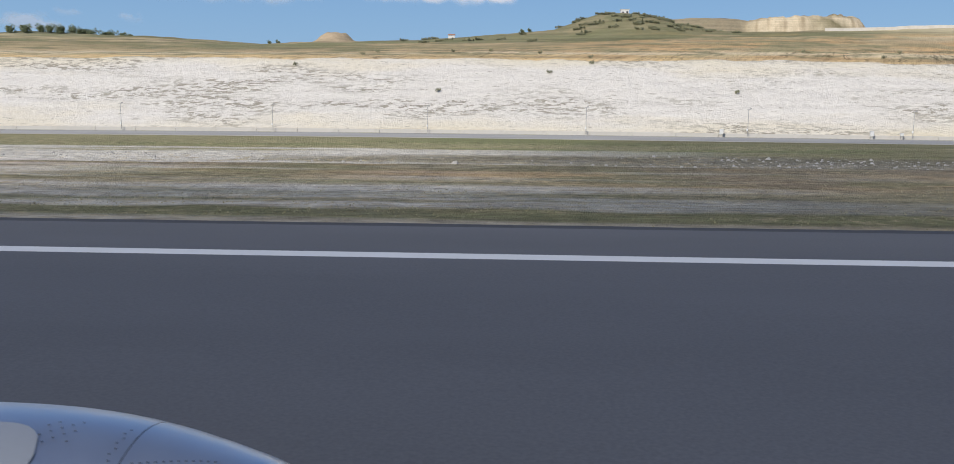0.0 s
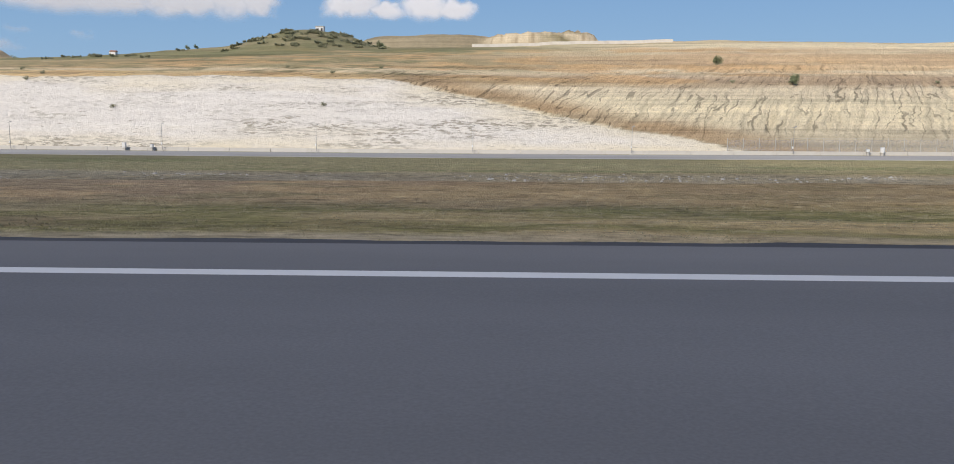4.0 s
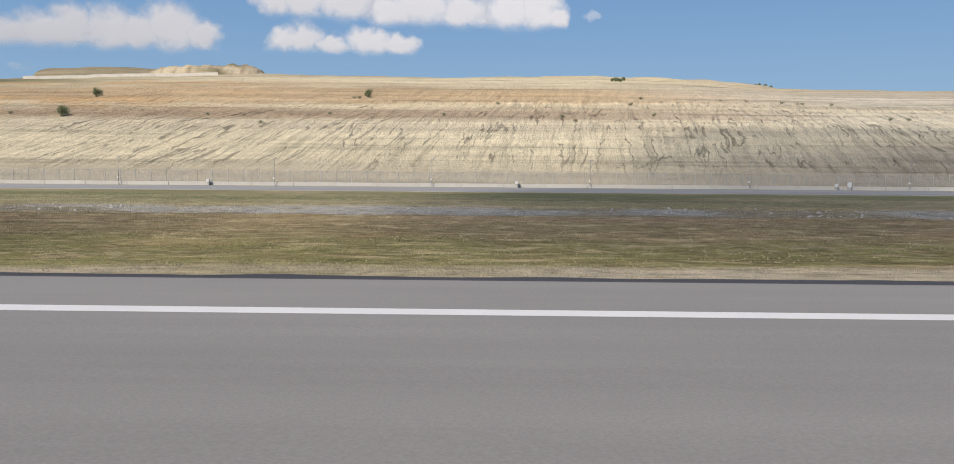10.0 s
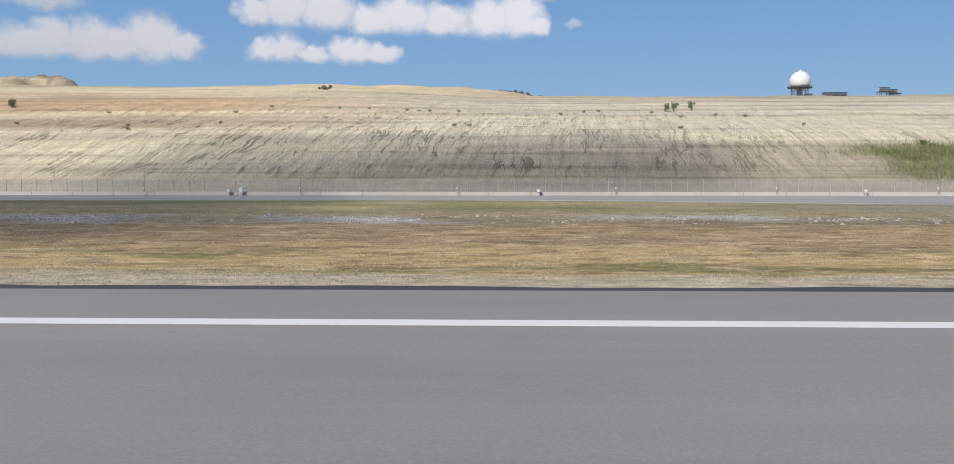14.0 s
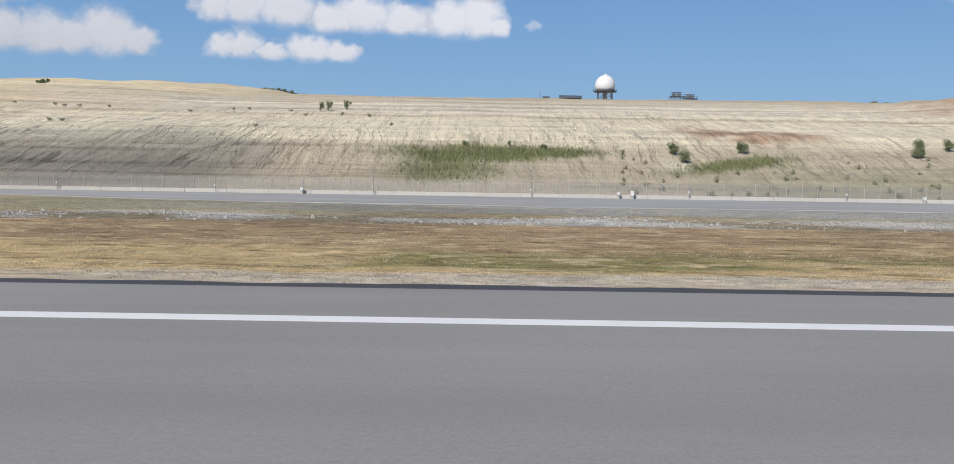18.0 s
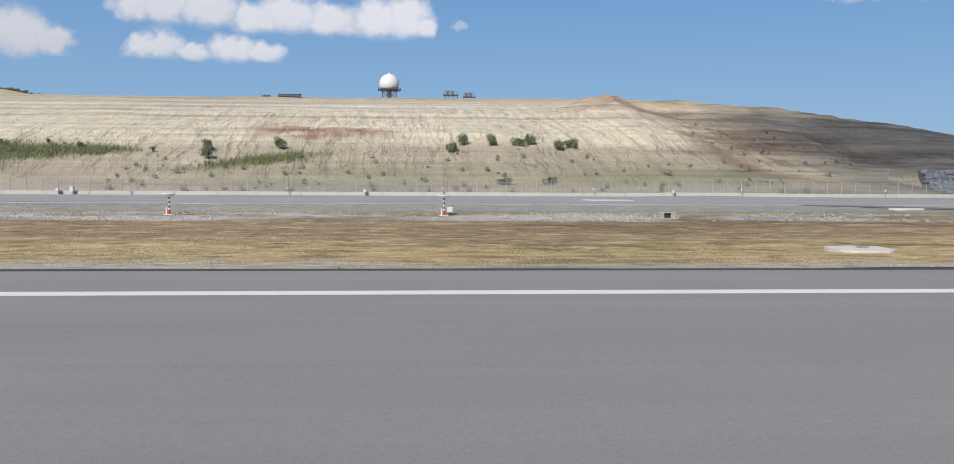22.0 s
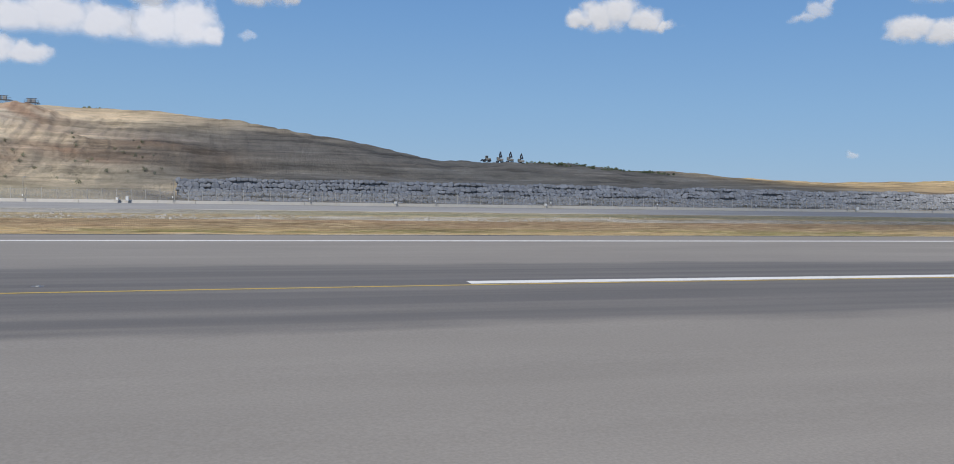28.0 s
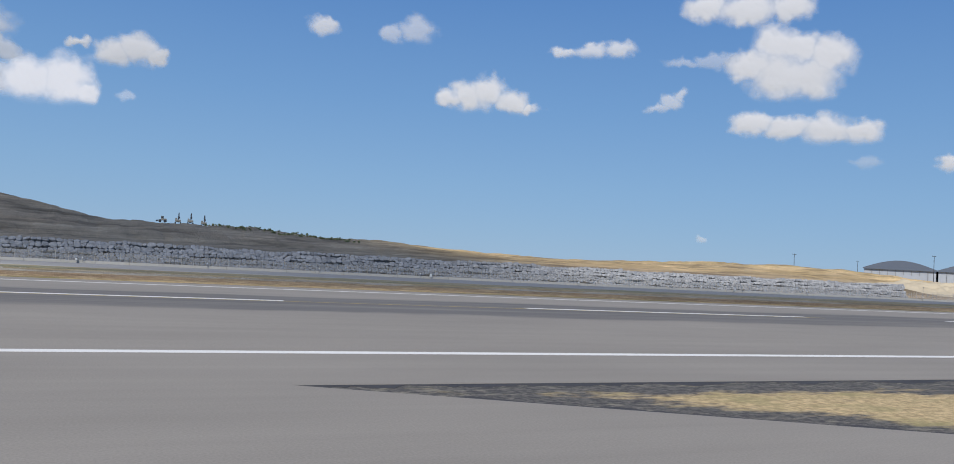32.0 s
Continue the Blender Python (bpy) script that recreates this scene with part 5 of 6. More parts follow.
def beam(bm, a, b, w0, w1, d=0.45):
    a, b = Vector(a), Vector(b)
    n = (b - a).normalized().cross(Vector((0, 1, 0))).normalized()
    vs = []
    for p, w in ((a, w0), (b, w1)):
        for s in (-1, 1):
            for q in (-1, 1):
                vs.append(bm.verts.new(p + n * (s * w / 2) + Vector((0, q * d / 2, 0))))
    for f in ((0, 1, 3, 2), (4, 6, 7, 5), (0, 4, 5, 1), (2, 3, 7, 6), (0, 2, 6, 4), (1, 5, 7, 3)):
        bm.faces.new([vs[i] for i in f])
    bmesh.ops.recalc_face_normals(bm, faces=bm.faces)


def excavator(x, y):
    e = empty("excavator", x, y, ground_z(x, y) + 0.1, "parked tracked excavator with its dark boom folded upright", "excavator", "parked excavators on the ridge")
    e.matrix_world = pose(x, y, ground_z(x, y) + 0.1, 0, 0, -90)
    e.scale = (0.8, 0.8, 0.8)
    for side in (-1, 1):
        bm = bmesh.new()
        pts = [(-1.9, 0.45), (-1.6, 0.05), (1.6, 0.05), (1.9, 0.45), (1.6, 0.85), (-1.6, 0.85)]
        a = [bm.verts.new((px, side * 1.25 - 0.28, pz)) for px, pz in pts]
        f = bm.faces.new(a)
        r = bmesh.ops.extrude_face_region(bm, geom=[f])
        bmesh.ops.translate(bm, verts=[v for v in r["geom"] if isinstance(v, bmesh.types.BMVert)], vec=(0, 0.56, 0))
        bmesh.ops.recalc_face_normals(bm, faces=bm.faces)
        part("track", bm, dark_metal, e)
    bm = bmesh.new()
    lathe(bm, [(0.7, 0.8), (0.7, 1.05)], 16)
    part("turntable", bm, dark_metal, e)
    bm = bmesh.new()
    box(bm, -1.1, 2.3, -1.3, 1.3, 1.05, 2.15, 0.12)
    part("house", bm, yellow_grey, e)
    bm = bmesh.new()
    box(bm, 1.6, 2.6, -1.25, 1.25, 1.0, 1.9, 0.2)
    part("counterweight", bm, yellow_grey, e)
    bm = bmesh.new()
    box(bm, -1.4, 0.0, -1.3, -0.4, 1.2, 2.95, 0.1)
    c = part("cab", bm, yellow_grey, e)
    bm = bmesh.new()
    box(bm, -1.3, -0.1, -1.33, -1.28, 1.9, 2.8, 0.02)
    part("window", bm, cab_glass, c)
    bm = bmesh.new()
    beam(bm, (-0.6, 0.3, 1.5), (-1.5, 0.3, 4.2), 0.55, 0.8)
    beam(bm, (-1.5, 0.3, 4.2), (0.4, 0.3, 5.5), 0.8, 0.5)
    part("boom", bm, boom_mat, e)
    bm = bmesh.new()
    beam(bm, (0.1, 0.3, 5.6), (1.7, 0.3, 3.6), 0.6, 0.35)
    part("stick", bm, boom_mat, e)
    bm = bmesh.new()
    beam(bm, (1.7, 0.3, 3.7), (1.5, 0.3, 2.7), 0.4, 0.9, 0.9)
    part("bucket", bm, boom_mat, e)
    bm = bmesh.new()
    tube(bm, (-0.4, 0.3, 1.8), (-1.3, 0.3, 3.7), 0.09, n=6)
    part("ram", bm, steel, e)
    return e


def z_at(x, y):
    return ground_z(x, y) + 0.1


digger = excavator(867.0, 286.0)
copy_thing(digger, pose(871.9, 287.5, z_at(871.9, 287.5), 0, 0, -90))
copy_thing(digger, pose(877.4, 289.5, z_at(877.4, 289.5), 0, 0, -90))
e = empty("wheel_loader", 861.0, 284.5, z_at(861, 284.5), "small dusty wheel loader parked beside the excavators", "loader")
e.scale = (0.85, 0.85, 0.85)
bm = bmesh.new()
box(bm, -0.6, 1.9, -0.9, 0.9, 0.9, 1.8, 0.1)
part("body", bm, yellow_grey, e)
bm = bmesh.new()
box(bm, -0.7, 0.5, -0.75, 0.75, 1.8, 3.0, 0.1)
c = part("cab", bm, yellow_grey, e)
bm = bmesh.new()
box(bm, -0.6, 0.4, -0.79, -0.74, 2.0, 2.85, 0.01)
part("window", bm, cab_glass, c)
for wx in (-1.1, 1.2):
    for wy in (-0.95, 0.95):
        bm = bmesh.new()
        tube(bm, (wx, wy - 0.25, 0.65), (wx, wy + 0.25, 0.65), 0.68, n=16)
        part("wheel", bm, dark_metal, e)
bm = bmesh.new()
beam(bm, (-0.8, 0, 1.3), (-2.2, 0, 0.8), 0.35, 0.3, 1.2)
part("lift_arm", bm, boom_mat, e)
bm = bmesh.new()
beam(bm, (-2.2, 0, 0.9), (-2.9, 0, 0.4), 0.8, 0.3, 2.2)
part("bucket", bm, boom_mat, e)

# ---- trees, bushes and reeds ----
leaf_mat, t, b = material("bush leaf", 0.7)
isl = t.add("ShaderNodeNewGeometry").outputs["Random Per Island"]
t.put(b.inputs["Base Color"], t.mix(t.ramp(isl, (0, 0), (1, 1)), (0.13, 0.16, 0.08), (0.25, 0.28, 0.15)))
dusty_mat, t, b = material("dusty scrub leaf", 0.8)
isl = t.add("ShaderNodeNewGeometry").outputs["Random Per Island"]
t.put(b.inputs["Base Color"], t.mix(t.ramp(isl, (0, 0), (1, 1)), (0.19, 0.20, 0.12), (0.30, 0.295, 0.185)))
reed_mat, t, b = material("reed blade", 0.7)
isl = t.add("ShaderNodeNewGeometry").outputs["Random Per Island"]
t.put(b.inputs["Base Color"], t.mix(t.ramp(isl, (0, 0), (1, 1)), (0.13, 0.15, 0.065), (0.27, 0.275, 0.13)))
bark_mat = worn("bark", (0.13, 0.095, 0.065), 0.9, vary=0.3, scale=4, relief=0.02)


def crown_mesh(seed, w, h, leaves, size, leaf):
    r = np.random.default_rng(seed)
    clumps = r.normal(0, 0.25, (9, 3)) * [w, w * 0.8, h * 0.6] + [0, 0, h * 0.52]
    radius = r.uniform(0.22, 0.40, 9) * min(w, h)
    pick = r.integers(0, 9, leaves)
    d = r.normal(0, 1, (leaves, 3))
    d /= np.linalg.norm(d, axis=1)[:, None]
    p = clumps[pick] + d * (radius[pick] * r.uniform(0.55, 1.1, leaves))[:, None]
    p[:, 2] = np.maximum(p[:, 2], 0.05 * h)
    u = r.normal(0, 1, (leaves, 3))
    u /= np.linalg.norm(u, axis=1)[:, None]
    v = np.cross(u, r.normal(0, 1, (leaves, 3)))
    v /= np.linalg.norm(v, axis=1)[:, None]
    s = (size * r.uniform(0.6, 1.3, leaves))[:, None]
    verts = np.stack([p - u * s, p + v * s * 0.55, p + u * s, p - v * s * 0.55], 1).reshape(-1, 3)
    me = bpy.data.meshes.new("crown")
    me.from_pydata(verts.tolist(), [], np.arange(leaves * 4).reshape(-1, 4).tolist())
    me.materials.append(leaf)
    return me


def shrub(name, seed, w, h, label, category, group, leaves=700, size=0.16, leaf=leaf_mat):
    e = new(name)
    tagged(e, label, category, group)
    bm = bmesh.new()
    r = random.Random(seed)
    tube(bm, (0, 0, -0.4), (0, 0, h * 0.45), 0.05 * h, 0.03 * h, 7)
    for i in range(5):
        a = r.uniform(0, 6.3)
        tube(bm, (0, 0, h * 0.2), (0.35 * w * math.cos(a), 0.35 * w * math.sin(a), h * r.uniform(0.5, 0.85)), 0.022 * h, 0.008 * h, 5)
    part("trunk", bm, bark_mat, e)
    o = new("crown", crown_mesh(seed, w, h, leaves, size, leaf))
    o.parent = e
    return e


kinds = [shrub("bush", 11, 2.6, 2.4, "dark green bush growing on the eroded slope", "bush", "bushes on the cutting", 800, 0.17),
         shrub("bush", 12, 3.6, 2.0, "broad dark green bush on the eroded slope", "bush", "bushes on the cutting", 900, 0.17),
         shrub("bush", 13, 1.6, 2.8, "upright dark green shrub on the eroded slope", "bush", "bushes on the cutting", 600, 0.16)]
spots = [(634.9, 189.7, 0), (637.8, 195.3, 0), (644.7, 195.7, 0), (651.3, 195.7, 1), (653.6, 196.2, 0), (660.4, 193.0, 1), (663.5, 193.5, 1), (645.0, 168.5, 1), (655.0, 169.0, 1), (579.5, 184.0, 0), (578.0, 190.0, 0), (594.0, 191.5, 0),
         (197.2, 250.5, 0), (206.9, 211.0, 0), (279.2, 257, 0), (484.1, 257, 2), (486.5, 257, 2), (492.0, 258, 2), (530.0, 193.0, 0), (540.5, 193.5, 2), (548.0, 192.0, 0), (566.0, 188.0, 2)]
first = {}
for i, (x, y, k) in enumerate(spots):
    m = pose(x, y, ground_z(x, y), 0, 0, 47 * i) @ Matrix.Diagonal((0.5, 0.5, 0.5, 1) if 520 < x < 570 else (0.8, 0.8, 0.8, 1) if y < 172 else (1, 1, 1.1, 1))
    if k not in first:
        kinds[k].matrix_world = m
        first[k] = True
    else:
        copy_thing(kinds[k], m)
low = shrub("bush", 21, 1.2, 0.9, "small scrubby green bush on the slope", "bush", "scrub on the cutting", 160, 0.12, dusty_mat)
placed = False
rs = random.Random(3)
for i in range(46):
    x, y = rs.uniform(170, 520), rs.choice((247, 250, 253, 236, 215, 205)) + rs.uniform(-2, 2)
    if i > 30:
        x, y = rs.uniform(-60, 120), rs.uniform(176, 240)
    m = pose(x, y, ground_z(x, y), 0, 0, rs.uniform(0, 360))
    if placed:
        copy_thing(low, m)
    else:
        low.matrix_world, placed = m, True
tuft = shrub("bush", 22, 1.5, 1.1, "small grey-green scrub at the foot of the cutting", "bush", "scrub at the foot of the cutting", 110, 0.15, dusty_mat)
for i in range(130):
    x, y = rs.uniform(560, 712), 164 + 24 * rs.random() ** 1.4
    if i > 100:
        x, y = rs.uniform(700, 745), rs.uniform(185, 250)
    m = pose(x, y, ground_z(x, y), 0, 0, rs.uniform(0, 360)) @ Matrix.Scale(rs.uniform(0.5, 1.0), 4)
    if i == 0:
        tuft.matrix_world = m
    else:
        copy_thing(tuft, Matrix.Identity(4)).matrix_basis = m
plateau_bush = shrub("bush", 31, 7.0, 2.0, "wide green bush patch on the plateau", "bush", "", 700, 0.3)
plateau_bush.matrix_world = pose(366.4, 318, ground_z(366.4, 318) - 0.2)
hill_tree = shrub("tree", 32, 3.4, 4.2, "round dark green tree beside the hilltop", "tree", "trees on the plateau", 700, 0.26)
hill_tree.matrix_world = pose(74.6, 392, ground_z(74.6, 392) - 0.3)
scrub = shrub("bush", 34, 7.0, 1.3, "low grey-green thicket on the grassy hill", "bush", "thickets on the hill", 500, 0.3, dusty_mat)
rh = random.Random(12)
for i in range(84):
    x, y = rh.gauss(46, 17), rh.uniform(330, 394)
    if y > 374 and abs(x - 45) < 9:
        y -= 18
    if i > 72:
        x, y = rh.uniform(-60, 10), rh.uniform(300, 350)
    m = pose(x, y, ground_z(x, y) - 0.5, 0, 0, rh.uniform(0, 360))
    if i == 0:
        scrub.matrix_world = m
    else:
        copy_thing(scrub, m)
ridge_scrub = shrub("bush", 35, 7.0, 1.4, "low dark green thicket on the bare ridge", "bush", "thickets on the ridge", 420, 0.3)
for i in range(20):
    x, y = 882 + 2.9 * i + rh.uniform(-1, 1), 280 + rh.uniform(-12, 10)
    m = pose(x, y, ground_z(x, y) - 0.75, 0, 0, rh.uniform(0, 360))
    if i == 0:
        ridge_scrub.matrix_world = m
    else:
        copy_thing(ridge_scrub, m)
skyline_scrub = shrub("bush", 36, 6.0, 1.6, "dark green thicket along the upper edge of the cutting", "bush", "thickets along the upper edge", 420, 0.3)
spots = [(433 + 2.9 * i, 386 + rh.uniform(-2, 2)) for i in range(8)] + [(700 + 5.0 * i, 352 - 0.45 * max(0, 5.0 * i - 30) + rh.uniform(-3, 3)) for i in range(17)] + [(610 + 9 * i, 372 + rh.uniform(-4, 4)) for i in range(6)]
for i, (x, y) in enumerate(spots):
    m = pose(x, y, ground_z(x, y) - 0.5, 0, 0, rh.uniform(0, 360))
    if i == 0:
        skyline_scrub.matrix_world = m
    else:
        copy_thing(skyline_scrub, m)
for x, y in ((-104, 345), (-108, 346), (-2, 352), (1, 354)):
    o = copy_thing(hill_tree, Matrix.Identity(4))
    o.matrix_basis = pose(x, y, ground_z(x, y) - 0.2, 0, 0, x * 7) @ Matrix.Scale(0.5, 4)
wood = shrub("tree", 33, 13.0, 9.5, "dark rounded tree in the far wood on the ridge", "tree", "far wood on the ridge", 900, 0.75)
rw = random.Random(8)
for i in range(34):
    x, y = -690 + 9.2 * i + rw.uniform(-4, 4), 905 + rw.uniform(-12, 12)
    if 10 < i < 13:
        continue
    m = pose(x, y, ground_z(x, y) - 3.0, 0, 0, rw.uniform(0, 360))
    if i == 0:
        wood.matrix_world = m
    else:
        copy_thing(wood, m)


def blades(name, xs, ys, heights, widths, mat, label, lean=0.35, per=3, seed=1):
    """Many small upright blades in one mesh."""
    r = np.random.default_rng(seed)
    n = len(xs)
    zs = np.array(land(xs, ys) + gullies(xs, ys))
    X, Y, Z = np.repeat(xs, per), np.repeat(ys, per), np.repeat(zs, per)
    Hh, Ww = np.repeat(heights, per) * r.uniform(0.6, 1.2, n * per), np.repeat(widths, per)
    a = r.uniform(0, 2 * np.pi, n * per)
    dx, dy = np.cos(a), np.sin(a)
    X, Y = X + dx * Ww * 0.8, Y + dy * Ww * 0.8
    tx, ty = X + r.normal(0, lean, n * per) * Hh, Y + r.normal(0, lean, n * per) * Hh
    V = np.stack([np.stack([X - dy * Ww, Y + dx * Ww, Z - 0.03], -1), np.stack([X + dy * Ww, Y - dx * Ww, Z - 0.03], -1), np.stack([tx, ty, Z + Hh], -1)], 1).reshape(-1, 3)
    me = bpy.data.meshes.new(name)
    m = n * per
    me.vertices.add(m * 3)
    me.vertices.foreach_set("co", V.astype(np.float32).ravel())
    me.loops.add(m * 3)
    me.loops.foreach_set("vertex_index", np.arange(m * 3, dtype=np.int32))
    me.polygons.add(m)
    me.polygons.foreach_set("loop_start", np.arange(0, m * 3, 3, dtype=np.int32))
    me.update(calc_edges=True)
    me.materials.append(mat)
    return tagged(new(name, me), label, "grass", kind="stuff")


def scatter(n, x0, x1, y0, y1, keep, seed):
    r = np.random.default_rng(seed)
    x, y = r.uniform(x0, x1, n), r.uniform(y0, y1, n)
    k = r.random(n) < keep(x, y)
    return x[k], y[k]


# reeds at the foot of the cutting
x, y = scatter(26000, 490, 625, 166, 198, lambda x, y: np.clip(1.2 * bump_at(x, y, 533, 189, 19, 5.5, 3) + 0.6 * bump_at(x, y, 526, 177, 11, 7, 3) + bump_at(x, y, 552, 190, 9, 3, 3) + 1.1 * bump_at(x, y - 0.33 * (x - 590), 590, 183, 14, 3.5, 3), 0, 1) * (0.25 + fbm(x / 3, y / 3, 3, 1)), 4)
blades("reeds", x, y, np.full(len(x), 0.95), np.full(len(x), 0.07), reed_mat, "patch of green reeds on damp ground", 0.25, 2, 3)

grass_mat, t, b = material("dry grass blade", 0.85)
isl = t.add("ShaderNodeNewGeometry").outputs["Random Per Island"]
zone = t.noise(t.scaled(0.035, 0.12, 0), 1.0, 4, 0.6)
px = t.add("ShaderNodeSeparateXYZ")
t.put(px.inputs[0], t.scaled(1, 1, 1))
dry = t.math("DIVIDE", t.math("SUBTRACT", px.outputs[0], 250.0), 150.0, clamp=True)
hay = t.mix(t.ramp(isl, (0, 0), (1, 1)), (0.29, 0.24, 0.14), (0.56, 0.47, 0.29))
lush = t.mix(t.ramp(isl, (0, 0), (1, 1)), (0.165, 0.15, 0.08), (0.35, 0.31, 0.17))
mixer = t.math("ADD", t.math("MULTIPLY", dry, 0.75), t.math("SUBTRACT", t.math("MULTIPLY", zone, 1.6), 0.75), clamp=True)
t.put(b.inputs["Base Color"], t.mix(mixer, lush, hay))
x, y = scatter(90000, -70, 930, 31.5, 62, lambda x, y: np.clip(1.1 - (y - 31) / 30, 0.1, 1) * np.clip((fbm(x / 9, y / 3, 3, 2) - 0.45) * 5, 0.02, 1), 9)
blades("verge_grass", x, y, 0.035 + 0.06 * rng.random(len(x)), np.full(len(x), 0.04), grass_mat, "thin dry and green tufts of grass on the verge", 0.6, 3, 5)
x, y = scatter(7000, 852, 915, -68, -44.4, lambda x, y: ((y > -43.95 - 0.565 * (x - 853.8) + 0.7) & (x > 857)) * np.clip((fbm(x / 3, y / 2, 3, 2) - 0.25) * 3, 0, 1), 12)
blades("wedge_grass", x, y, np.full(len(x), 0.05), np.full(len(x), 0.03), grass_mat, "sparse dry grass on the wedge of ground", 0.6, 3, 6)

# stones along the ditch
stone_mat = worn("ditch stone", (0.34, 0.325, 0.295), 0.9, vary=0.5, scale=1.2)
x, y = scatter(60000, -80, 900, 79, 91, lambda x, y: np.exp(-(((y - 85) / 4.2) ** 4)) * np.clip((fbm(x / 11, y / 3.2, 5, 1, 0.6) - 0.46) * 7, 0.03, 1) * (0.3 + 0.7 * smooth(x, 330, 460)) + 1.5 * bump_at(x, y, 649, 87, 7, 6, 4), 14)
tri = np.array([[1, 0.1, 0], [0.2, 1.0, 0], [-0.9, 0.5, 0], [-0.8, -0.6, 0], [0.3, -0.9, 0], [0.5, 0.1, 0.6], [-0.3, 0.4, 0.75], [-0.2, -0.4, 0.62]])
r = np.random.default_rng(2)
size, turn = r.gamma(2.0, 0.035, len(x)) + 0.05, r.uniform(0, 6.3, len(x))
z = land(x, y) - 0.04
c, s = np.cos(turn), np.sin(turn)
V = np.stack([np.stack([x + size * (q[0] * c - q[1] * s), y + size * (q[0] * s + q[1] * c), z + size * q[2]], -1) for q in tri], 1).reshape(-1, 3)
F = (np.array([[0, 1, 5], [1, 6, 5], [1, 2, 6], [2, 3, 6], [3, 7, 6], [3, 4, 7], [4, 5, 7], [4, 0, 5], [5, 6, 7]])[None] + 8 * np.arange(len(x))[:, None, None]).reshape(-1, 3)
me = bpy.data.meshes.new("ditch_stones")
me.from_pydata(V.tolist(), [], F.tolist())
me.materials.append(stone_mat)
tagged(new("ditch_stones", me), "pale broken stones along the drainage ditch", "stones", kind="stuff")

# ---- far end: hangar, sand heap, power poles ----
hangar_wall = worn("pale grey cladding", (0.40, 0.43, 0.47), 0.6, 0.1, vary=0.08, scale=0.1)
hangar_roof = worn("blue-grey roofing", (0.11, 0.135, 0.18), 0.6, 0.1, vary=0.12, scale=0.05)


def hangar(x, y, w, d, wall_h, rise):
    e = empty("hangar", x, y, 0, "large pale grey hangar under a low blue-grey arched roof", "hangar", "far hangars", -50.4)
    bm = bmesh.new()
    box(bm, 0, w, 0, d, -3, wall_h)
    part("wall", bm, hangar_wall, e)
    bm = bmesh.new()
    prev = None
    for i in range(25):
        u = i / 24
        h = wall_h + rise * math.sin(math.pi * u)
        q = [bm.verts.new((w * (1.04 * u - 0.02), -2, wall_h - 0.6)), bm.verts.new((w * (1.04 * u - 0.02), -2, h + 0.6)), bm.verts.new((w * (1.04 * u - 0.02), d + 2, h + 0.6)), bm.verts.new((w * (1.04 * u - 0.02), d + 2, wall_h - 0.6))]
        if prev:
            for k in range(3):
                bm.faces.new((prev[k], q[k], q[k + 1], prev[k + 1]))
        prev = q
    bmesh.ops.recalc_face_normals(bm, faces=bm.faces)
    part("roof", bm, hangar_roof, e)
    for i in range(1, 9):
        bm = bmesh.new()
        box(bm, w * i / 9 - 0.3, w * i / 9 + 0.3, -0.35, 0.0, -3, wall_h)
        part("pilaster", bm, steel, e)
    bm = bmesh.new()
    box(bm, w * 0.55, w * 0.8, -0.5, 0.0, -3, wall_h * 0.7)
    part("hangar_door", bm, hangar_wall, e)
    return e


hangar(1559.5, 559.4, 66, 80, 19.5, 8.5)
hangar(1602.8, 507.0, 66, 80, 19.5, 8.5)
sand_mat = worn("pale sand", (0.58, 0.50, 0.36), 0.95, vary=0.25, scale=0.15, relief=0.05)
u, v = np.meshgrid(np.linspace(-1, 1, 60), np.linspace(-1, 1, 30), indexing="ij")
hx, hy = 1232 + 46 * u, 216 + 22 * v
profile = np.clip(1 - u**2, 0, 1) * np.clip(1 - v**2, 0, 1)
hz = land(hx, hy) - 0.4 + profile * (3.2 + 5.0 * (fbm(hx / 7, hy / 7, 5, 3, 0.65) - 0.5) * 2 - 1.6 * u)
heap = new("sand_mound", grid_mesh("sand_mound", hx, hy, hz))
heap.data.materials.append(sand_mat)
tagged(heap, "long pale mound of tipped sand near the fence", "sand mound")


def power_pole(x, y, h):
    e = empty("power_pole", x, y, ground_z(x, y), "dark T-shaped power pole", "pole", "power poles")
    bm = bmesh.new()
    tube(bm, (0, 0, -1), (0, 0, h), 0.2, 0.13, 7)
    part("shaft", bm, dark_metal, e)
    bm = bmesh.new()
    box(bm, -1.5, 1.5, -0.1, 0.1, h - 0.5, h - 0.25, 0.02)
    part("cross_arm", bm, dark_metal, e)
    for u in (-1.3, 0, 1.3):
        bm = bmesh.new()
        tube(bm, (u, 0, h - 0.25), (u, 0, h + 0.15), 0.08, n=6)
        part("insulator", bm, steel, e)
    return e


power_pole(1279.5, 262, 17.0)
power_pole(1240.0, 330, 9.0)
power_pole(1395.0, 420, 20.0)

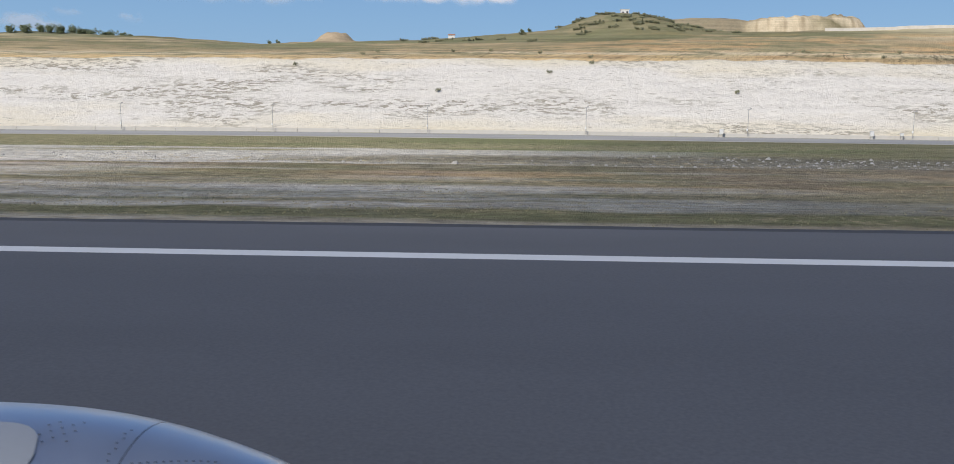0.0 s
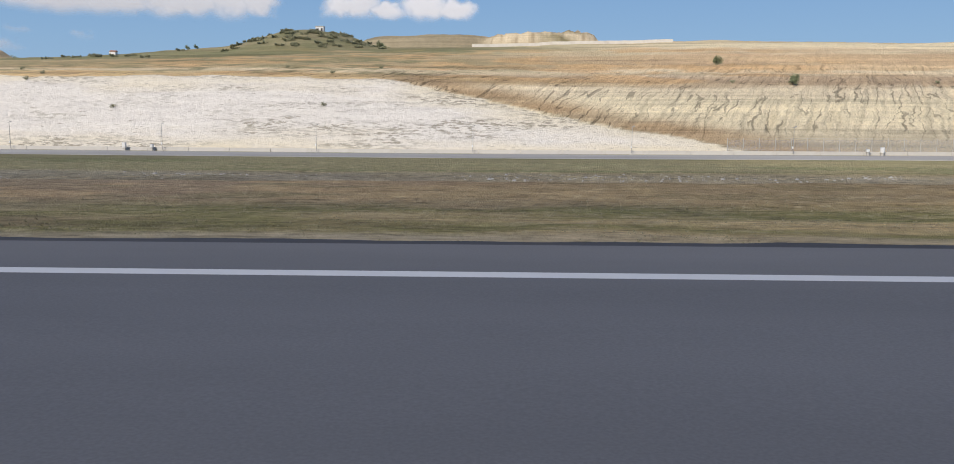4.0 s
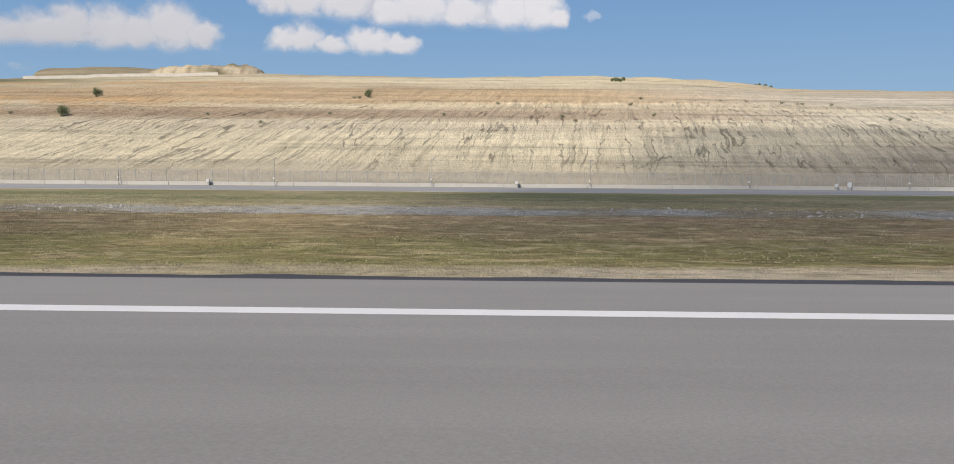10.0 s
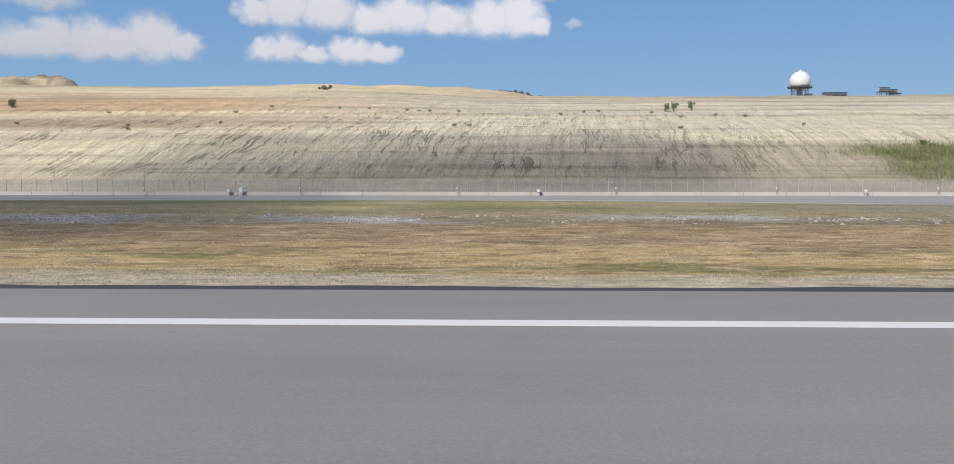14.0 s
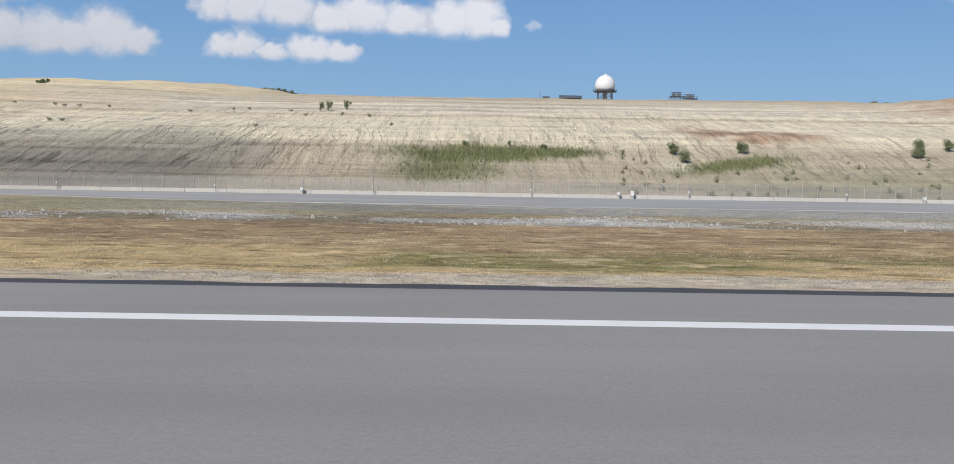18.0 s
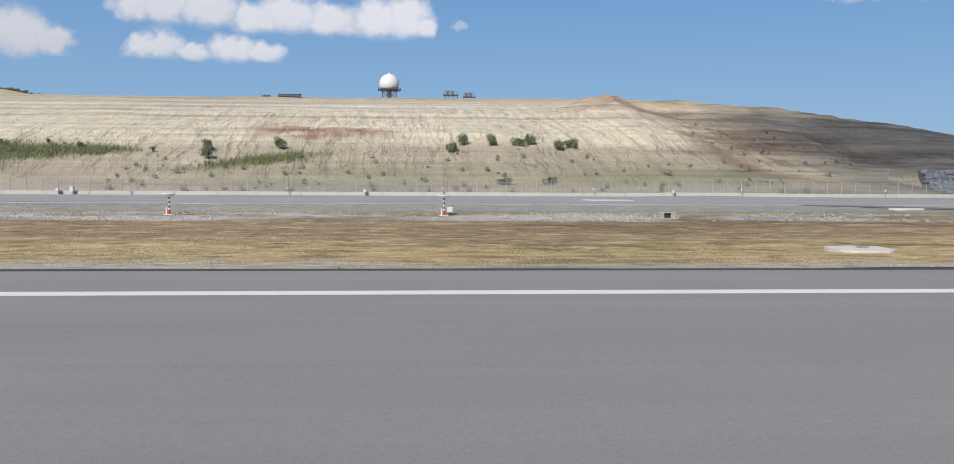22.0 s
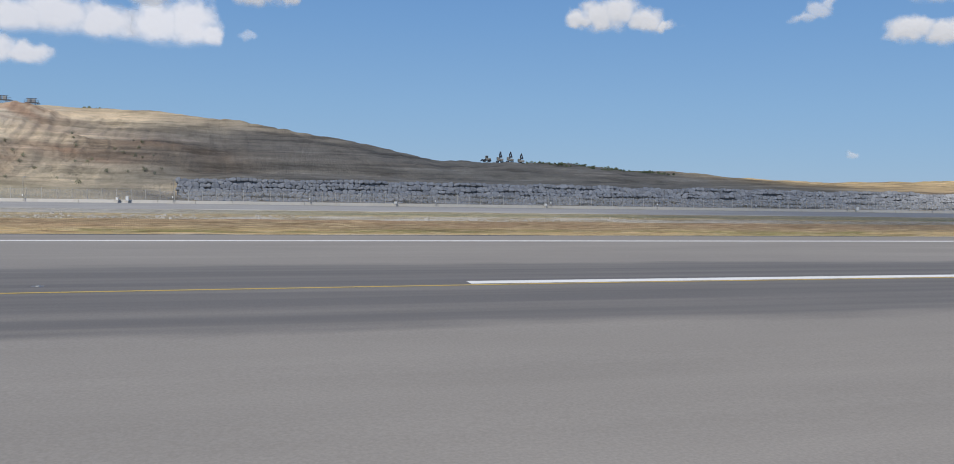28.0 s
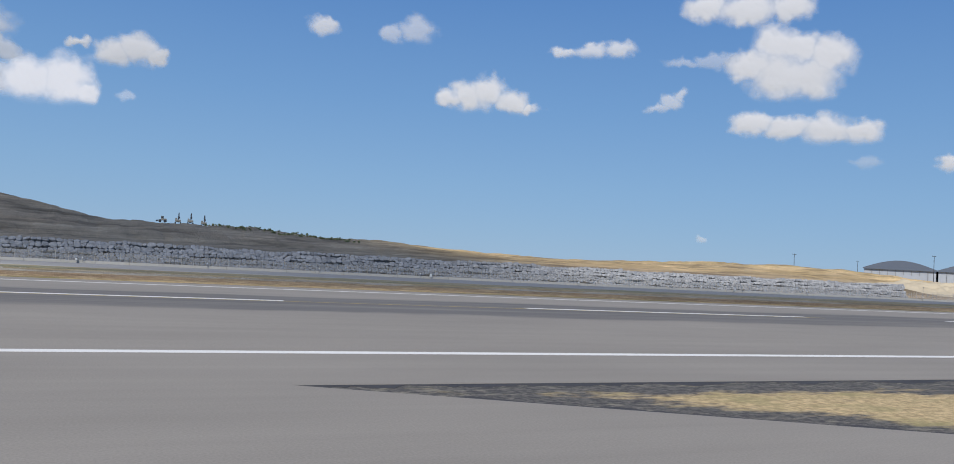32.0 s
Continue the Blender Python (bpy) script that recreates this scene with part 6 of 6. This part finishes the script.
# ---- engine cowl beside the first stretch of the way ----
cowl_mat, t, b = material("brushed bare aluminium", 0.3, 0.8)
at = t.add("ShaderNodeTexCoord").outputs["Object"]
streak = t.noise(at, 1.4, 5, 0.6)
t.put(b.inputs["Base Color"], t.mix(streak, (0.62, 0.635, 0.68), (0.74, 0.75, 0.78)))
t.put(b.inputs["Roughness"], t.ramp(streak, (0.3, 0.28), (0.7, 0.42)))
panel_grey = worn("light grey panel paint", (0.40, 0.415, 0.43), 0.35, 0.0, vary=0.08, scale=2)
rivet_mat = worn("rivet", (0.16, 0.16, 0.17), 0.9, 0.0, vary=0.2)
AX, AY, AR = -7.2, 5.0, 1.11
engine = empty("engine_cowl", AX, AY, AR, "bare polished metal engine cowl with rivets and a grey access panel", "engine cowl")


def ring_z(u):
    """Radius of the cowl, u metres ahead of its tail end."""
    return float(np.interp(u, [0, 1.0, 2.4, 3.3, 4.0, 4.5, 4.9, 5.3, 5.6, 5.7], [0.84, 1.0, 1.1, 1.11, 1.07, 0.985, 0.875, 0.75, 0.63, 0.56]))


def shell(u0, u1, n, grow=0.0, a0=0.0, a1=360.0):
    bm = bmesh.new()
    prev = None
    for i in range(n + 1):
        u = u0 + (u1 - u0) * i / n
        rr = sum(ring_z(u + k * 0.16) for k in (-2, -1, 0, 1, 2)) / 5 + grow if u < 4.9 else ring_z(u) + grow
        q = []
        for j in range(49):
            a = radians(a0 + (a1 - a0) * j / 48)
            q.append(bm.verts.new((u, rr * math.cos(a), rr * math.sin(a))))
        if prev:
            for j in range(48):
                f = bm.faces.new((prev[j], q[j], q[j + 1], prev[j + 1]))
                f.smooth = True
        prev = q
    bmesh.ops.remove_doubles(bm, verts=bm.verts, dist=0.0005)
    bmesh.ops.recalc_face_normals(bm, faces=bm.faces)
    return bm


part("fan_cowl", shell(0, 4.43, 30), cowl_mat, engine)
part("inlet_lip", shell(4.44, 5.7, 18), cowl_mat, engine)
part("seam_band", shell(4.41, 4.46, 2, -0.006), rivet_mat, engine, "dark joint between cowl and inlet lip")
bm = bmesh.new()
lathe(bm, [(0.56, 0.0), (0.55, -0.5), (0.52, -1.0), (0.0, -1.1)], 40)
o = part("inlet_duct", bm, panel_grey, engine)
o.matrix_basis = pose(5.7, 0, 0, 0, 90, 0)
bm = bmesh.new()
prev = None
for i in range(25):
    u = 2.4 + 1.47 * i / 24
    corner = max(0.0, (u - 3.53) / 0.34)
    a0 = 98 + 16 * (1 - math.sqrt(max(0.0, 1 - corner * corner)))
    rr = sum(ring_z(u + k * 0.16) for k in (-2, -1, 0, 1, 2)) / 5 + 0.012
    q = [bm.verts.new((u, rr * math.cos(radians(a0 + (158 - a0) * j / 20)), rr * math.sin(radians(a0 + (158 - a0) * j / 20)))) for j in range(21)]
    if prev:
        for j in range(20):
            bm.faces.new((prev[j], q[j], q[j + 1], prev[j + 1])).smooth = True
    prev = q
bmesh.ops.recalc_face_normals(bm, faces=bm.faces)
part("access_panel", bm, panel_grey, engine, "light grey access panel")
for k in range(46):
    if k < 22:
        u, a = 4.36 - 0.02 * (k % 2), 92 + 3.4 * k
    elif k < 34:
        u, a = 3.80 + 0.055 * ((k * 7) % 5), 93 + 1.3 * (k - 22)
    else:
        u, a = 4.52 + 0.045 * (k - 34), 112 - 1.2 * (k - 34)
    rr = ring_z(u) + 0.004
    bm = bmesh.new()
    bmesh.ops.create_cone(bm, cap_ends=True, segments=7, radius1=0.0065, radius2=0.005, depth=0.010, matrix=Matrix.Translation((u, rr * math.cos(radians(a)), rr * math.sin(radians(a)))) @ pose(0, 0, 0, a - 90, 0, 0))
    part("rivet", bm, rivet_mat, engine)

# ---- unseen clouds added to shade the ground, behind the way of the camera ----
cloud_mat, t, b = material("cloud vapour", 1.0)
b.inputs["Base Color"].default_value = (0.8, 0.8, 0.8, 1)
b.inputs["Specular IOR Level"].default_value = 0.0
gap = t.add("ShaderNodeBsdfTransparent")
thin = t.add("ShaderNodeMixShader")
t.put(thin.inputs[0], t.add("ShaderNodeAttribute", attr="cover").outputs["Fac"])
t.put(thin.inputs[1], gap.outputs[0])
t.put(thin.inputs[2], b.outputs[0])
t.put(cloud_mat.node_tree.nodes["Material Output"].inputs[0], thin.outputs[0])


def cumulus(spots, height, seed, soft=0.12):
    """One soft-edged cloud out of view, added for its shade, which lies round the spots given on the ground (x, y, half
    sizes, thickness).
    """
    k = height / sun_dir.z
    pts = np.array(spots)
    x0, x1 = (pts[:, 0] - pts[:, 2]).min() - 10, (pts[:, 0] + pts[:, 2]).max() + 10
    y0, y1 = (pts[:, 1] - pts[:, 3]).min() - 10, (pts[:, 1] + pts[:, 3]).max() + 10
    X, Y = np.meshgrid(np.linspace(x0, x1, 90), np.linspace(y0, y1, 70), indexing="ij")
    D = np.zeros_like(X)
    ragged = (fbm(X / 45, Y / 30, 4, seed) - 0.5) * 0.9
    for cx, cy, rx, ry, thick in spots:
        d = (((X - cx) / rx) ** 4 + ((Y - cy) / ry) ** 4) ** 0.25
        D = np.maximum(D, thick * smooth(1 - d + ragged * 0.4 * np.clip(1.3 - d, 0, 1), 0.0, soft))
    per_side = 1 - np.sqrt(1 - np.clip(D, 0, 0.95))
    lump = D * 40 * (0.5 + fbm(X / 30, Y / 30, 4, seed + 1))
    top = None
    for name, Z in (("cumulus_cloud", height + lump), ("cloud_base", height - 0.25 * lump)):
        me = grid_mesh(name, X + sun_dir.x * k, Y + sun_dir.y * k, Z)
        at = me.attributes.new("cover", "FLOAT", "POINT")
        at.data.foreach_set("value", per_side.astype(np.float32).ravel())
        me.materials.append(cloud_mat)
        ob = new(name, me)
        if top:
            ob.parent = top
        else:
            top = tagged(ob, "unseen thin cloud sheet added to shade the ground", "cloud", "drifting clouds", "structure")
    return top


cumulus([(10, -50, 284, 88, 0.60), (85, 80, 92, 60, 0.34), (198, 47, 98, 33, 0.34)], 520, 3)
cumulus([(856, 232, 166, 110, 0.62), (1015, 100, 205, 80, 0.58)], 520, 5, 0.42)
cumulus([(414, 177, 74, 22, 0.5), (356, 92, 54, 54, 0.55)], 520, 2, 0.2)

# ---- fair-weather clouds beyond the hills: white, flat-based, lit by the sun ----
bank_mat, t, b = material("sunlit cloud", 1.0)
b.inputs["Base Color"].default_value = (0.62, 0.62, 0.632, 1)
b.inputs["Specular IOR Level"].default_value = 0.0
gap = t.add("ShaderNodeBsdfTransparent")
thin = t.add("ShaderNodeMixShader")
t.put(thin.inputs[0], t.add("ShaderNodeAttribute", attr="cover").outputs["Fac"])
t.put(thin.inputs[1], gap.outputs[0])
t.put(thin.inputs[2], b.outputs[0])
t.put(bank_mat.node_tree.nodes["Material Output"].inputs[0], thin.outputs[0])


def far_cumulus(cx, cy, away, base, lobes, dense=0.95, seed=1):
    """One cumulus seen from (cx, cy) at a distance: its base in degrees over the horizon, its billows as bearing, height and half sizes in degrees."""
    q = np.array(lobes)
    a = np.arange((q[:, 0] - q[:, 2]).min() - 0.6, (q[:, 0] + q[:, 2]).max() + 0.6, 0.07)
    h = np.arange(base - 0.5, (q[:, 1] + q[:, 3]).max() + 0.5, 0.06)
    A, E = np.meshgrid(a, h, indexing="ij")
    u, v = A + 200, E + 50
    wa = A + 0.8 * (fbm(u * 0.9, v * 1.1, 2, seed) - 0.5) + 0.55 * (fbm(u * 2.3, v * 2.3, 3, seed + 2) - 0.5)
    we = E + 0.6 * (fbm(u * 0.9 + 31, v * 1.1, 2, seed + 1) - 0.5) + 0.55 * (fbm(u * 2.3 + 11, v * 2.3, 3, seed + 3) - 0.5)
    ba, be = A + 0.5 * (wa - A), E + 0.5 * (we - E)
    bulge, inside = np.zeros_like(A), np.zeros_like(A) - 9.0
    for ca, ce, ra, re in lobes:
        d = np.hypot((ba - ca) / ra, (be - ce) / re)
        bulge = bulge + np.exp(-1.4 * d * d) * min(ra, 1.3 * re)
        inside = np.maximum(inside, 1 - np.hypot((wa - ca) / ra, (we - ce) / re))
    cover = dense * smooth(inside, -0.15, 0.55) ** 0.85 * smooth(E + 0.5 * (fbm(u * 0.8, v * 0, 2, seed) - 0.5), base - 0.4, base + 0.45)
    bulge = bulge / (1 + 0.3 * bulge)
    lean = 0.5 if away > 3000 else 0.0
    far = away - 0.125 * np.radians(bulge) * away + lean * np.radians(E - 6.5) * away
    X, Y, Z = cx - far * np.sin(np.radians(A)), cy + far * np.cos(np.radians(A)), far * np.tan(np.radians(E))
    me = grid_mesh("cumulus_cloud", X, Y, Z)
    at = me.attributes.new("cover", "FLOAT", "POINT")
    at.data.foreach_set("value", cover.astype(np.float32).ravel())
    me.materials.append(bank_mat)
    return tagged(new("cumulus_cloud", me), "white flat-based cumulus cloud over the hills", "cloud", "clouds over the hills", "structure")


WEST, EAST = (420, 0, 4000), (809, -55, 2200)
far_cumulus(*WEST, 6.55, [(29.7, 7.31, 2.54, 1.36), (28.4, 7.59, 1.91, 1.48), (26.2, 7.66, 2.12, 1.61), (24.7, 7.53, 1.91, 1.27), (22.7, 8.02, 2.03, 1.7), (20.9, 7.51, 1.61, 0.93), (32.2, 6.95, 2.54, 1.27), (34.2, 6.53, 2.12, 0.93)], 0.95, 1)
far_cumulus(*WEST, 9.34, [(28.8, 10.04, 2.33, 0.93)], 0.7, 2)
far_cumulus(*WEST, 8.89, [(16.1, 10.01, 1.48, 1.06), (14.1, 10.49, 2.12, 1.7), (11.5, 10.32, 2.12, 1.61)], 0.95, 3)
far_cumulus(*WEST, 8.71, [(8.5, 9.7, 1.91, 1.27), (6.4, 10.06, 2.12, 1.61), (3.7, 9.78, 2.12, 1.27)], 0.95, 4)
far_cumulus(*WEST, 8.59, [(0.4, 9.88, 1.91, 1.53), (-1.7, 10.12, 1.78, 1.7), (-2.8, 9.31, 1.02, 0.85)], 0.95, 5)
far_cumulus(*WEST, 6.89, [(15.6, 7.51, 1.19, 0.85), (14.4, 7.7, 1.44, 1.1), (12.4, 7.33, 1.61, 0.55), (9.9, 7.71, 1.78, 0.97), (8.0, 7.55, 1.53, 0.72)], 0.95, 6)
far_cumulus(*WEST, 8.96, [(-5.3, 9.44, 0.55, 0.34)], 0.35, 0)
far_cumulus(*WEST, 3.77, [(36.5, 4.51, 1.91, 0.51)], 0.45, 1)
far_cumulus(*WEST, 5.09, [(34.6, 5.3, 0.76, 0.25)], 0.3, 2)
far_cumulus(*WEST, 4.93, [(31.3, 5.14, 0.59, 0.25)], 0.3, 3)
far_cumulus(*EAST, 10.22, [(-21.7, 11.22, 1.05, 0.68), (-23.0, 11.6, 1.20, 1.22), (-24.4, 11.82, 1.30, 1.22), (-26.1, 11.25, 1.42, 0.99), (-27.4, 10.76, 0.75, 0.42)], 0.95, 4)
far_cumulus(*EAST, 11.34, [(2.5, 12.4, 0.82, 0.31), (0.5, 12.05, 1.12, 0.92), (-0.9, 12.45, 1.42, 1.03), (-2.0, 12.15, 0.63, 0.65)], 0.95, 5)
far_cumulus(*EAST, 14.75, [(-12.7, 15.46, 1.12, 0.68)], 0.8, 6)
far_cumulus(*EAST, 14.69, [(-17.5, 15.31, 0.90, 0.68), (-19.2, 15.72, 1.42, 1.07)], 0.55, 0)
far_cumulus(*EAST, 14.26, [(-29.6, 14.61, 1.20, 0.34), (-31.4, 14.81, 1.30, 0.53), (-33.4, 14.92, 1.20, 0.61)], 0.8, 1)
far_cumulus(*EAST, 11.52, [(-43.5, 14.99, 1.57, 1.38), (-45.1, 14.89, 1.68, 1.14), (-47.0, 14.3, 1.68, 1.38), (-44.0, 13.12, 2.31, 1.60), (-45.8, 12.92, 2.05, 1.45), (-42.0, 13.85, 1.68, 1.07)], 0.95, 2)
far_cumulus(*EAST, 13.49, [(-39.9, 14.11, 1.68, 0.58), (-37.8, 14.02, 1.57, 0.34)], 0.4, 3)
far_cumulus(*EAST, 8.83, [(-42.3, 10.16, 1.57, 0.84), (-44.5, 9.89, 1.87, 0.84), (-46.9, 9.68, 2.05, 0.99), (-49.0, 9.61, 1.50, 0.84)], 0.95, 4)
far_cumulus(*EAST, 10.69, [(-36.2, 11.05, 1.05, 0.34), (-37.2, 11.48, 0.90, 0.61), (-37.8, 12.05, 0.48, 0.50)], 0.6, 5)
far_cumulus(*EAST, 2.11, [(-39.5, 2.35, 0.45, 0.23)], 0.5, 6)
far_cumulus(*EAST, 10.68, [(8.2, 12.64, 2.05, 1.22), (6.7, 11.41, 1.30, 0.68), (9.6, 12.6, 1.50, 1.14)], 0.75, 0)
far_cumulus(*EAST, 16.16, [(-39.2, 17.55, 1.79, 0.92), (-41.9, 17.29, 2.24, 1.14), (-44.5, 17.31, 1.68, 0.99)], 0.95, 1)
far_cumulus(*EAST, 7.00, [(-54.0, 7.47, 0.90, 0.53)], 0.95, 2)
far_cumulus(*EAST, 7.21, [(-49.3, 7.56, 0.93, 0.34)], 0.3, 3)
